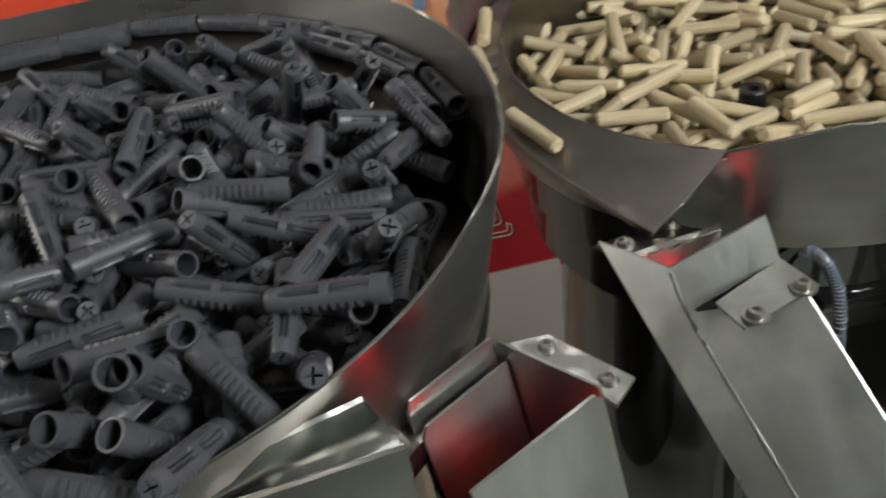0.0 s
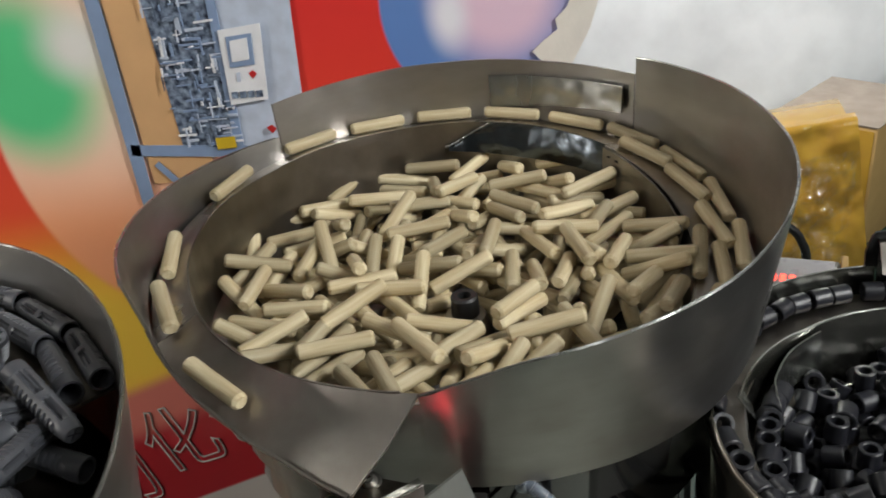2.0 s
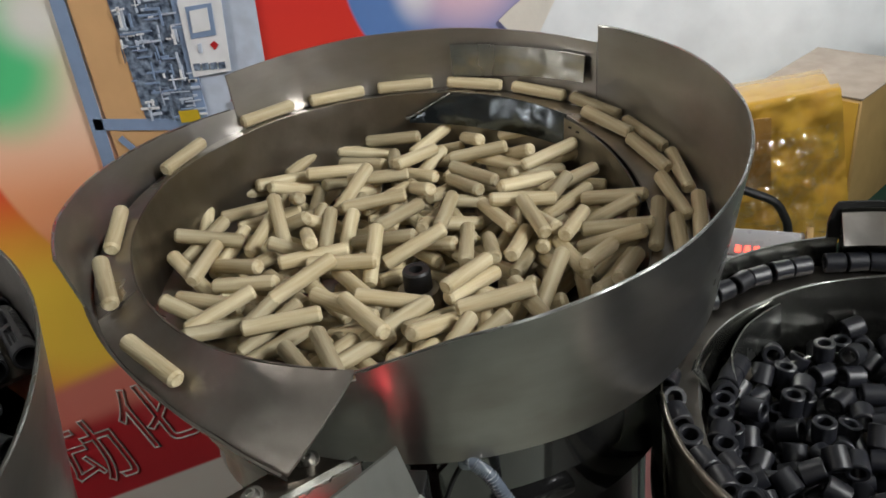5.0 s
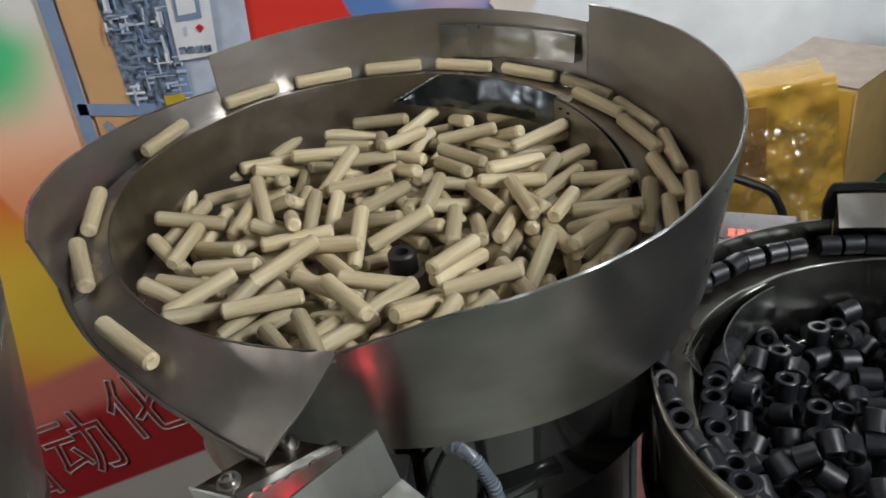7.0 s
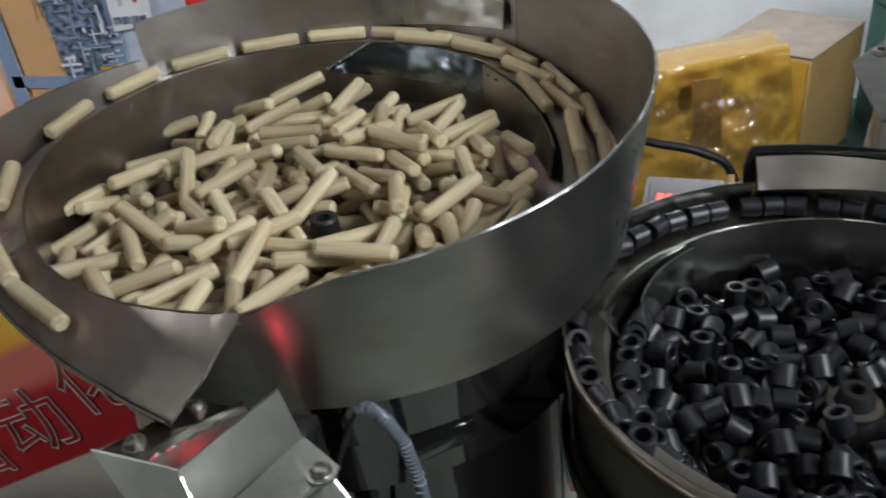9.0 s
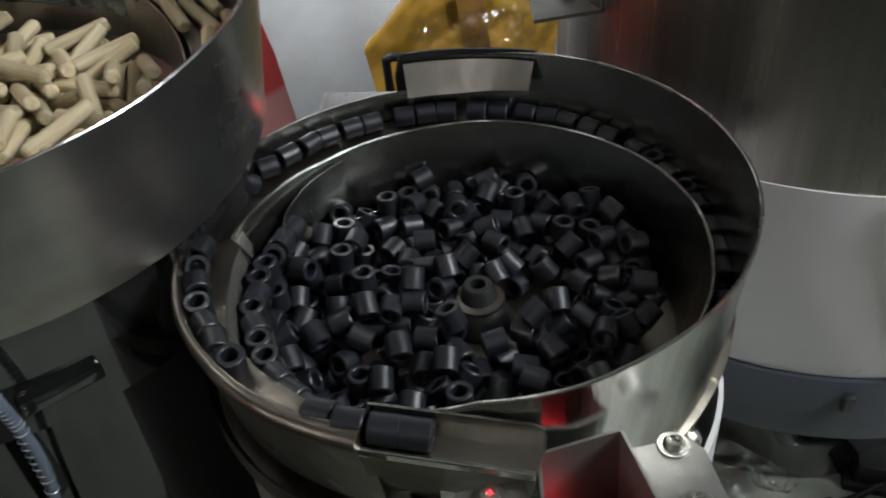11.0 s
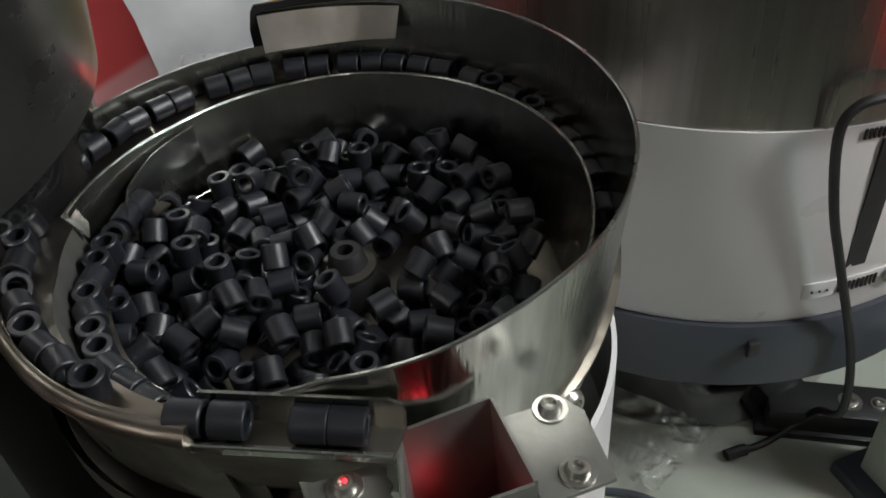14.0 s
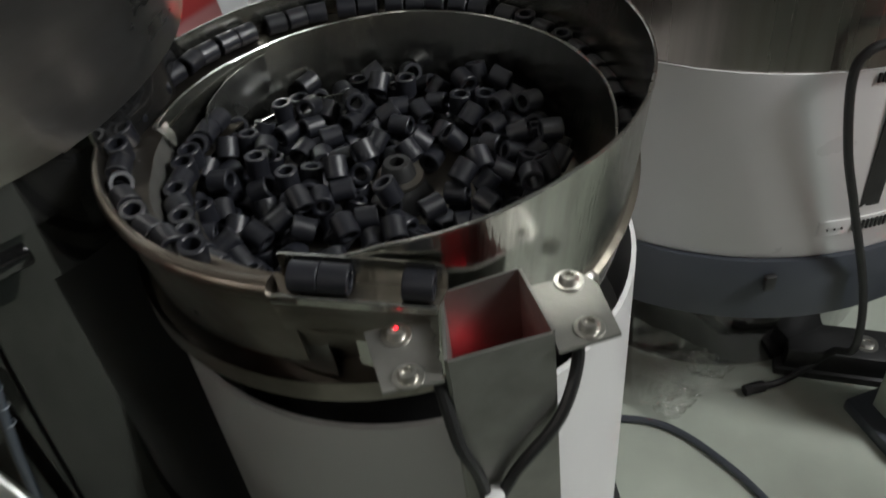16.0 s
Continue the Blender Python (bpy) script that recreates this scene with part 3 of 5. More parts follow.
W1 = knots([(-90, 0.186, 0.307, 0.190, 0.368), (-86, 0.188, 0.307, 0.193, 0.376), (-76, 0.190, 0.307, 0.196, 0.387), (-60, 0.192, 0.307, 0.198, 0.391),
            (-40, 0.193, 0.308, 0.203, 0.396), (-20, 0.192, 0.312, 0.206, 0.404), (0, 0.191, 0.315, 0.207, 0.412), (25, 0.191, 0.315, 0.204, 0.420),
            (46, 0.194, 0.307, 0.200, 0.424), (150, 0.192, 0.307, 0.198, 0.420)])
part("outer_wall", band(BC, W1, -91, 51, 0.0016, 2.0, 0.0012), M_BOWL, fb)
bright_edge(fb, BC, W1, -91, 51)
W1b = knots([(46, 0.194, 0.307, 0.199, 0.4105), (54, 0.194, 0.307, 0.199, 0.4115), (88, 0.193, 0.307, 0.197, 0.4195), (112, 0.192, 0.29, 0.197, 0.4215), (146, 0.192, 0.307, 0.198, 0.4195)])
part("back_wall", band(BC, W1b, 51.3, 145, 0.0016, 2.0, 0.001), M_BOWL, fb)
W1c = knots([(53, 0.1905, 0.3800, 0.1930, 0.4010), (88, 0.1895, 0.3800, 0.1925, 0.4070)])
part("guide_strip", band(BC, W1c, 53.4, 88.5, 0.0015, 2.0), M_BRIGHT, fb, "bright steel strip")
W2 = knots([(143, 0.190, 0.352, 0.197, 0.391), (165, 0.196, 0.352, 0.203, 0.397), (190, 0.203, 0.350, 0.213, 0.402), (205, 0.208, 0.345, 0.219, 0.404),
            (217, 0.211, 0.342, 0.2215, 0.402)])
part("side_wall", band(BC, W2, 143, 217, 0.0016, 2.0, 0.001), M_BOWL, fb)
bright_edge(fb, BC, W2, 146, 217)
W2b = knots([(143, 0.182, 0.307, 0.190, 0.356), (217, 0.188, 0.307, 0.207, 0.346), (240, 0.187, 0.307, 0.196, 0.350), (256, 0.186, 0.307, 0.189, 0.358), (272, 0.186, 0.307, 0.189, 0.364)])
part("lower_wall", band(BC, W2b, 143, 272, 0.0016, 2.0), M_BOWL, fb)
TB = knots([(-45, 0.150, 0.305, 0.186, 0.303), (-20, 0.152, 0.320, 0.191, 0.316), (15, 0.155, 0.342, 0.193, 0.338), (53, 0.160, 0.364, 0.196, 0.358),
            (88, 0.167, 0.374, 0.195, 0.368), (113, 0.168, 0.377, 0.194, 0.371), (140, 0.168, 0.381, 0.194, 0.375), (156, 0.169, 0.381, 0.195, 0.374),
            (180, 0.178, 0.381, 0.200, 0.372), (200, 0.184, 0.376, 0.208, 0.366), (217, 0.187, 0.369, 0.213, 0.358), (236, 0.186, 0.364, 0.213, 0.350),
            (252, 0.186, 0.365, 0.211, 0.338), (262, 0.187, 0.366, 0.212, 0.326), (268, 0.189, 0.368, 0.214, 0.319)])
part("spiral_track", ledge(BC, TB, -45, 217, 0.0018, 2.0), M_TRACK, fb, "worn spiral steel track")
TW = lambda a: [TB(a)[0] - 0.006, 0.300, TB(a)[0] - 0.001, TB(a)[1] + 0.0008]
part("inner_wall", band(BC, TW, -45, 266, 0.0012, 2.0), M_INNER, fb, "worn inner steel wall")
IN = knots([(0, 217, 0.187, 0.369), (0.25, 230, 0.186, 0.365), (0.6, 252, 0.186, 0.365), (0.85, 264, 0.187, 0.367), (1, 269, 0.1895, 0.3685)])
OUT = knots([(0, 217, 0.213, 0.358), (0.25, 229, 0.214, 0.353), (0.5, 240, 0.2135, 0.345), (0.75, 250.5, 0.2175, 0.3405), (1, 260.6, 0.2238, 0.3310)])


def rim_point(row, out=0.0, up=0.0):
    a, r, z = row
    return BC + Vector(((r + out) * math.cos(radians(a)), (r + out) * math.sin(radians(a)), z + up))


def ruled(lines, n):
    """A closed sheet skin through lines, each a function from 0 to 1."""
    bm = bmesh.new()
    rows = [[bm.verts.new(fn(i / n)) for fn in lines] for i in range(n + 1)]
    k = len(lines)
    for p, q in zip(rows, rows[1:]):
        for c in range(k):
            d = (c + 1) % k
            bm.faces.new((p[c], p[d], q[d], q[c]))
    bm.faces.new(rows[0])
    bm.faces.new(rows[-1][::-1])
    return bm


part("spout", ruled([lambda f: rim_point(IN(f)), lambda f: rim_point(IN(f)).lerp(rim_point(OUT(f)), 0.5) + Vector((0, 0, -0.0025)), lambda f: rim_point(OUT(f)),
                     lambda f: rim_point(OUT(f), 0, -0.0016), lambda f: rim_point(IN(f)).lerp(rim_point(OUT(f)), 0.5) + Vector((0, 0, -0.0041)), lambda f: rim_point(IN(f), 0, -0.0016)], 26), M_SPOUT, fb, "folded steel outlet spout")
part("spout_lip", ruled([lambda f: rim_point(OUT(f), -0.0004, -0.003), lambda f: rim_point(OUT(f), 0.003, 0.004 + 0.008 * (1 - f) ** 2), lambda f: rim_point(OUT(f), 0.0044, 0.0035 + 0.008 * (1 - f) ** 2), lambda f: rim_point(OUT(f), 0.001, -0.003)], 26), M_SPOUT, fb)
SHIM = knots([(50, 0.342, 0.3665), (76, 0.3455, 0.3735), (88, 0.349, 0.3752), (101, 0.354, 0.3565)])
part("shim_plate", band(BC, lambda a: [TB(a)[0] - 0.0085, SHIM(a)[0], TB(a)[0] - 0.0035, SHIM(a)[1]], 50.8, 101, 0.0012), M_SHIM, fb, "dark blued shim plate under the track")
part("shim_weld", tube([BC + Vector((math.cos(radians(a)), math.sin(radians(a)), 0)) * (TB(a)[0] - 0.0062) + Vector((0, 0, SHIM(a)[1] + 0.0006)) for a in (102, 99, 96, 92, 88)], lambda f: 0.0011 + 0.0004 * math.sin(f * 40), 6), M_BRIGHT, fb, "bright weld seam")
part("inner_plate", band(BC, lambda a: [TB(a)[0] - 0.0105, 0.318, TB(a)[0] - 0.0065, TB(a)[1] + 0.0030], 8, 50.4, 0.0014, 2.0), M_INNER, fb, "worn overlapping steel plate")
for a in (45, 48):
    part("rivet_hole", box(*(BC + Vector((math.cos(radians(a)), math.sin(radians(a)), 0)) * (TB(a)[0] - 0.0072) + Vector((0, 0, TB(a)[1] - 0.002))), 0.003, 0.001, 0.0016, 0.0003, rz=a + 90), M_BLACK, fb)
MB = Matrix.Translation((0.013, -0.046, 0.024))
part("bolt", lathe([(0, 0.296), (0.0042, 0.296), (0.0046, 0.3105), (0.0082, 0.311), (0.0092, 0.3095), (0.0095, 0.290), (0.006, 0.289)], 24, MB), M_BLACK, fb, "black socket head bolt")
part("hub", lathe([(0.0090, 0.297), (0.0135, 0.296), (0.0155, 0.290), (0.018, 0.277)], 28, MB), M_INNER, fb)


# ---- outlet chutes: folded sheet boxes
def duct(t, corners, way, length, mat):
    """Four walls from a quad of corners along way; one part a wall."""
    c = [Vector(p) for p in corners]
    d = Vector(way).normalized() * length
    for i in range(4):
        j = (i + 1) % 4
        part("chute_wall", plate([c[i], c[j], c[j] + d, c[i] + d], 0.0014), mat, t)


cb = thing("dowel_chute", "bright folded steel chute with red sensor light", "chute", (0.02, -0.25, TABLE), "outlet chutes")
WAYB = (0.60, -0.46, -0.65)
GUS, PTL, PTR = Vector((-0.050, -0.2451, 0.3385)), Vector((-0.0115, -0.2494, 0.330)), Vector((0.0321, -0.2242, 0.3522))
PBL, PBR, CFR = Vector((0.0, -0.2626, 0.312)), Vector((0.0416, -0.2347, 0.333)), Vector((0.0575, -0.2495, 0.324))
DB = Vector(WAYB).normalized() * 0.36
part("front_plate", ruled([lambda f: PBL.lerp(PBR, f), lambda f: PTL.lerp(PTR, f), lambda f: PTL.lerp(PTR, f) + Vector((-0.0008, 0.0011, 0)), lambda f: PBL.lerp(PBR, f) + Vector((-0.0008, 0.0011, 0))], 8), M_CHUTE, cb, "bright upright steel plate with red glow")
part("chute_front", ruled([lambda f: PBL.lerp(CFR, f), lambda f: PBL.lerp(CFR, f) + DB, lambda f: PBL.lerp(CFR, f) + DB + Vector((-0.0006, 0.0008, -0.001)), lambda f: PBL.lerp(CFR, f) + Vector((-0.0006, 0.0008, -0.001))], 8), M_CHUTE, cb, "bright hammered steel chute face")
part("chute_side", ruled([lambda f: GUS.lerp(PTL, f), lambda f: GUS.lerp(PBL, f) + DB, lambda f: GUS.lerp(PBL, f) + DB + Vector((0, 0.0014, 0)), lambda f: GUS.lerp(PTL, f) + Vector((0, 0.0014, 0))], 6), M_CHUTE, cb, "dull steel chute side")
part("side_fold", plate([PTL, PBL, PBL + DB], 0.0012), M_CHUTE, cb)
part("chute_far_side", ruled([lambda f: CFR + Vector((-0.010, 0.012, 0)) * f, lambda f: CFR + Vector((-0.010, 0.012, 0)) * f + DB, lambda f: CFR + Vector((-0.010, 0.012, 0)) * f + DB + Vector((-0.001, -0.001, 0)), lambda f: CFR + Vector((-0.010, 0.012, 0)) * f + Vector((-0.001, -0.001, 0))], 4), M_CHUTE, cb)
part("fold_weld", tube([PTL.lerp(PBL, 0.1), PBL, PBL + DB * 0.1, PBL + DB * 0.32], lambda f: 0.0009 + 0.0004 * math.sin(f * 47), 6), M_BRIGHT, cb, "bright ground weld")
part("flange", plate([(0.0138, -0.2690, 0.3275), (0.0296, -0.2865, 0.3285), (0.0605, -0.2500, 0.3320), (0.0416, -0.2335, 0.3330)], 0.0016), M_CHUTE, cb)
screw(cb, (0.0335, -0.2775, 0.3295))
screw(cb, (0.0535, -0.2535, 0.3315))
rj = random.Random(3)
slot = [(-0.0300 + 0.0395 * i / 14, -0.2440 + 0.0310 * i / 14, 0.3312 + 0.0025 * i / 14) for i in range(15)]
part("slot_edge", plate([(x - 0.0022, y + 0.0026, z) for x, y, z in slot] + [(x + rj.uniform(0, 0.0022), y - rj.uniform(0, 0.0022), z) for x, y, z in slot[::-1]], 0.0016), M_BRIGHT, cb, "jagged bright slot edge", False)
part("slot_plate", plate([(-0.0300, -0.2445, 0.330), (0.0095, -0.2135, 0.3325), (0.0095, -0.2135, 0.300), (-0.0270, -0.2445, 0.300)], 0.0012), M_DULL, cb)
part("sensor_led", lathe([(0, 0.0015), (0.0015, 0.001), (0.002, 0)], 10, Matrix.Translation((-0.004, -0.246, 0.318))), M_REDGLOW, cb, "red sensor light")
screw(cb, (-0.0185, -0.2065, 0.3262), (-0.1, -0.2, 0.95), 0.004)
screw(cb, (-0.0387, -0.2315, 0.3278), (-0.1, -0.2, 0.95), 0.004)
part("bracket", plate([(-0.056, -0.234, 0.3265), (-0.0300, -0.2435, 0.3285), (0.0095, -0.2125, 0.3305), (-0.024, -0.198, 0.3230)], 0.002), M_INNER, cb, "dull steel bracket")
part("support", box(0.03, -0.215, 0.06, 0.02, 0.02, 0.52, 0.002), M_DRUM, cb)

cc = thing("spacer_chute", "bright steel box chute with red sensor light", "chute", (0.34, -0.29, TABLE), "outlet chutes")
duct(cc, [(0.3215, -0.2775, 0.2885), (0.3160, -0.3150, 0.2885), (0.3606, -0.3112, 0.2890), (0.3562, -0.2732, 0.2900)], (0.02, -0.03, -1), 0.44, M_DULL)
part("slanted_floor", plate([(0.3205, -0.2790, 0.248), (0.3170, -0.3130, 0.248), (0.3590, -0.3110, 0.215), (0.3555, -0.2760, 0.215)], 0.0014), M_DULL, cc, "slanted steel floor in red light")
part("flange", plate([(0.3625, -0.316, 0.281), (0.3900, -0.313, 0.281), (0.3900, -0.282, 0.281), (0.385, -0.2745, 0.281), (0.3605, -0.276, 0.281)], 0.002), M_DULL, cc)
rj = random.Random(9)
jag = [(0.3140 + rj.uniform(-0.0012, 0.0010), -0.2825 - 0.036 * i / 11, 0.281) for i in range(12)]
part("flange", plate([(0.2881, -0.3185, 0.281), *jag[::-1], (0.2845, -0.2840, 0.281)], 0.002), M_DULL, cc, "steel flange with a ragged cut edge", False)
screw(cc, (0.378, -0.278, 0.281))
screw(cc, (0.378, -0.307, 0.281))
screw(cc, (0.2980, -0.2895, 0.281))
# glowing cap on the screw head stands in for red light on it
part("screw_glow", lathe([(0, 0.0056), (0.0008, 0.0053), (0.0010, 0.0046)], 10, Matrix.Translation((0.2985, -0.2897, 0.281))), M_REDGLOW, cc, "red glow added on the screw head")
screw(cc, (0.2995, -0.3135, 0.281))
part("sensor_led", lathe([(0, 0.001), (0.0012, 0.0008), (0.0016, 0)], 10, Matrix.Translation((0.340, -0.3140, 0.225))), M_REDGLOW, cc, "red sensor light")
part("cable", tube([(0.372, -0.300, 0.279), (0.374, -0.306, 0.262), (0.362, -0.318, 0.238), (0.338, -0.322, 0.205), (0.330, -0.320, 0.16), (0.332, -0.32, 0.0), (0.34, -0.32, TABLE)], 0.003), M_BLACK, cc)
part("cable", tube([(0.312, -0.312, 0.272), (0.316, -0.322, 0.24), (0.326, -0.322, 0.19), (0.327, -0.322, 0.05), (0.33, -0.32, TABLE)], 0.003), M_BLACK, cc)
part("cable_tie", box(0.329, -0.323, 0.185, 0.010, 0.009, 0.03, 0.002), M_WHITE, cc)

ca = thing("plug_chute", "bright folded steel chute with red sensor light", "chute", (-0.06, -0.39, TABLE), "outlet chutes")
PA, PB, PC, PD = (Vector(v) for v in ((-0.0732, -0.3526, 0.360), (-0.0975, -0.3960, 0.356), (-0.0557, -0.4319, 0.360), (-0.0214, -0.3705, 0.360)))
WA = Vector((0.20, -0.08, -1)).normalized()
for a, b, lower, inset, mat, name in ((PA, PB, 0, 0, M_CHUTE, "chute_wall"), (PB, PC, 0.045, 0, M_CHUTE, "chute_wall"), (PC, PD, 0, 0, M_CHUTE, "chute_wall"), (PD, PA, 0, 0, M_CHUTE, "chute_wall"),
                                      (PA, PB, 0.009, 0.007, M_DULL, "liner")):
    shift = Vector((0.86, -0.50, 0)) * inset
    c = (b - a) * 0.06
    top = [a, a.lerp(b, 0.03) + Vector((0, 0, 0.0006)), b - c, b + WA * 0.005]
    part(name, plate([v + WA * lower + shift for v in top] + [b + WA * 0.48 + shift, a + WA * 0.48 + shift], 0.0014), mat, ca)
part("flange", plate([(-0.072, -0.350, 0.352), (-0.0245, -0.366, 0.352), (-0.014, -0.372, 0.352), (-0.010, -0.355, 0.352), (-0.052, -0.338, 0.352)], 0.002), M_BRIGHT, ca)
screw(ca, (-0.050, -0.346, 0.352))
screw(ca, (-0.020, -0.359, 0.352))

# ribbed conduit beside the dowel chute
hose = thing("ribbed_conduit", "translucent blue-grey ribbed cable conduit", "cable", (0.1, -0.25, TABLE))
HP = [(0.0535, -0.1835, 0.303), (0.059, -0.187, 0.3055), (0.067, -0.190, 0.3005), (0.075, -0.192, 0.285), (0.0795, -0.193, 0.262), (0.080, -0.195, 0.22), (0.060, -0.200, 0.10), (0.035, -0.205, TABLE)]
part("sleeve", tube(HP, 0.0034, 12), M_COIL, hose)
for i in range(46):
    f = i / 45 * 5.4
    k = min(int(f), 6)
    p = Vector(HP[k]).lerp(Vector(HP[k + 1]), f - k)
    d = (Vector(HP[k + 1]) - Vector(HP[k])).normalized()
    m = Matrix.Translation(p) @ d.to_track_quat("Z", "Y").to_matrix().to_4x4()
    part("rib", add_lathe(bmesh.new(), [(0.0033, -0.0006), (0.0040, 0), (0.0033, 0.0006)], 12, m), M_COILED, hose)
part("wire", tube([(0.0535, -0.1835, 0.303), (0.046, -0.187, 0.290), (0.035, -0.200, 0.262), (0.03, -0.215, 0.25)], 0.0015, 6), M_BLACK, hose)


# ---- spacer feeder
fc = thing("spacer_feeder", "steel vibratory bowl feeder on white cylinder", "bowl feeder", (CC.x, CC.y, TABLE), "bowl feeders")
CD = CC + Vector((0.010, 0.0, 0))
part("drum", lathe([(0, TABLE), (0.156, TABLE), (0.158, TABLE + 0.004), (0.152, TABLE + 0.03), (0.152, 0.183), (0.1490, 0.184), (0.1485, 0.175), (0.1485, 0.10), (0, 0.10)], 72, Matrix.Translation(CD)), M_WHITE, fc, "white painted cylinder")
part("base_ring", lathe([(0.153, TABLE), (0.166, TABLE), (0.166, TABLE + 0.03), (0.153, TABLE + 0.032)], 72, Matrix.Translation(CD)), M_BLACK, fc)
part("drive", lathe([(0, 0.10), (0.128, 0.10), (0.128, 0.205), (0, 0.21)], 56, Matrix.Translation(CD)), M_BLACK, fc, "black drive unit")
part("bowl_floor", lathe([(0, 0.226), (0.05, 0.222), (0.10, 0.216), (0.146, 0.214), (0.150, 0.222), (0.150, 0.208), (0, 0.208)], 72, Matrix.Translation(CC)), M_INNER, fc)
CW = knots([(-100, 0.146, 0.235, 0.1475, 0.306), (-92, 0.147, 0.222, 0.1505, 0.3125), (-85, 0.149, 0.216, 0.1570, 0.318), (-78, 0.150, 0.216, 0.1620, 0.3225), (-70, 0.150, 0.216, 0.1640, 0.326), (-60, 0.150, 0.214, 0.164, 0.327), (-30, 0.150, 0.214, 0.161, 0.322),
            (0, 0.150, 0.214, 0.161, 0.319), (45, 0.150, 0.214, 0.163, 0.318), (92, 0.150, 0.214, 0.165, 0.312)])
part("outer_wall", band(CC, CW, -100, 92, 0.0016, 2.0, 0.0012), M_CBOWL, fc)
bright_edge(fc, CC, CW, -100, 60)
CW2 = knots([(92, 0.150, 0.214, 0.165, 0.290), (125, 0.150, 0.214, 0.162, 0.291), (150, 0.150, 0.22, 0.158, 0.293), (166, 0.148, 0.22, 0.1545, 0.299), (178, 0.145, 0.22, 0.1490, 0.309), (185, 0.143, 0.22, 0.1465, 0.3165)])
part("low_wall", band(CC, CW2, 92, 185, 0.0016, 2.0, 0.001), M_CBOWL, fc)
CW3 = knots([(184, 0.140, 0.225, 0.1465, 0.2985), (200, 0.140, 0.228, 0.1490, 0.2975), (215, 0.140, 0.230, 0.1500, 0.2990), (235, 0.142, 0.232, 0.1545, 0.3030), (250, 0.145, 0.235, 0.1575, 0.3060)])
# side wall, lip and cone: shade is put into their darker steel
part("side_wall", band(CC, CW3, 184, 250, 0.0016, 2.0), M_INNER, fc)
CROLL = [CC + Vector((math.cos(radians(a)), math.sin(radians(a)), 0)) * (CW3(a)[2] + 0.0005 + 0.004 * (a - 185) / 65) + Vector((0, 0, CW3(a)[3] - 0.0045 * (a - 185) / 65)) for a in range(185, 251, 5)]
part("rolled_edge", tube(CROLL, lambda f: 0.0012 + 0.0040 * f, 16), M_INNER, fc, "broad rolled steel lip")
part("bowl_cone", band(CC, lambda a: [0.118, 0.196, 0.1475 + 0.006 * max(0.0, (a - 200) / 60), 0.290], 168, 300, 0.0016, 3.0), M_INNER, fc, "steel underside of the bowl, shade in its colour")
part("shield", band(CC, lambda a: [0.1480, 0.2925 + 0.0002 * max(0, 80 - a), 0.1600, 0.3120], 60, 92.5, 0.0014, 2.0), M_SPOUT, fc, "bright curved shield plate")
part("shield_back", band(CC, lambda a: [0.1655, 0.288, 0.1672, 0.3165 - 0.004 * max(0.0, a - 92.5) ** 2], 60, 94.5, 0.0020, 1.0), M_BLACK, fc, "black backing of the shield")
TC = knots([(-60, 0.136, 0.232, 0.158, 0.234), (0, 0.140, 0.256, 0.160, 0.259), (45, 0.135, 0.266, 0.160, 0.269), (90, 0.127, 0.268, 0.160, 0.270), (120, 0.122, 0.270, 0.158, 0.271),
            (160, 0.123, 0.274, 0.151, 0.275), (185, 0.124, 0.2765, 0.147, 0.2785), (200, 0.129, 0.279, 0.148, 0.280), (230, 0.136, 0.288, 0.152, 0.288), (254, 0.150, 0.298, 0.166, 0.298)])
part("spiral_track", ledge(CC, TC, -60, 254, 0.0016, 2.0), M_INNER, fc, "worn spiral track")
CRIM = knots([(-60, 0.138, 0.262), (-30, 0.144, 0.276), (0, 0.1435, 0.2795), (20, 0.141, 0.280), (55, 0.1335, 0.2805), (73, 0.1310, 0.280), (93, 0.1270, 0.2785), (123, 0.1215, 0.2795), (145, 0.1235, 0.2800), (166, 0.1255, 0.2810)])
part("inner_wall", band(CC, lambda a: [CRIM(a)[0] - 0.012, 0.216, *CRIM(a)], -60, 166, 0.0014, 2.0), M_CBOWL, fc, "polished inner wall with a bright rim")
part("inner_rim", tube([CC + Vector((math.cos(radians(a)), math.sin(radians(a)), 0)) * (CRIM(a)[0] + 0.0006) + Vector((0, 0, CRIM(a)[1])) for a in range(-58, 167, 7)], 0.0010, 6), M_BRIGHT, fc, "thin bright rim")
part("inner_ledge", band(CC, lambda a: [TC(a)[0] - 0.011, 0.216, TC(a)[0], TC(a)[1] - 0.0006], 166, 254, 0.0012, 2.0), M_DULL, fc, "pale worn ledge wall")
u = Vector((math.cos(radians(167)), math.sin(radians(167)), 0))
part("wall_end", plate([CC + u * 0.1275 + Vector((0, 0, 0.2815)), CC + u * 0.1175 + Vector((0.001, -0.002, 0.2685)), CC + u * 0.1165 + Vector((-0.001, 0.009, 0.2700)), CC + u * 0.1240 + Vector((0.0005, 0.012, 0.2815))], 0.0012), M_BRIGHT, fc, "folded bright end of the inner wall")
CIN = knots([(118, 0.114, 0.250, 0.1175, 0.2770), (134, 0.113, 0.246, 0.1165, 0.2740), (148, 0.108, 0.244, 0.1120, 0.2700), (160, 0.1000, 0.243, 0.1015, 0.2640)])
part("inner_guide", band(CC, CIN, 119, 158, 0.0012, 2.0), M_BRIGHT, fc, "thin bright guide strip")
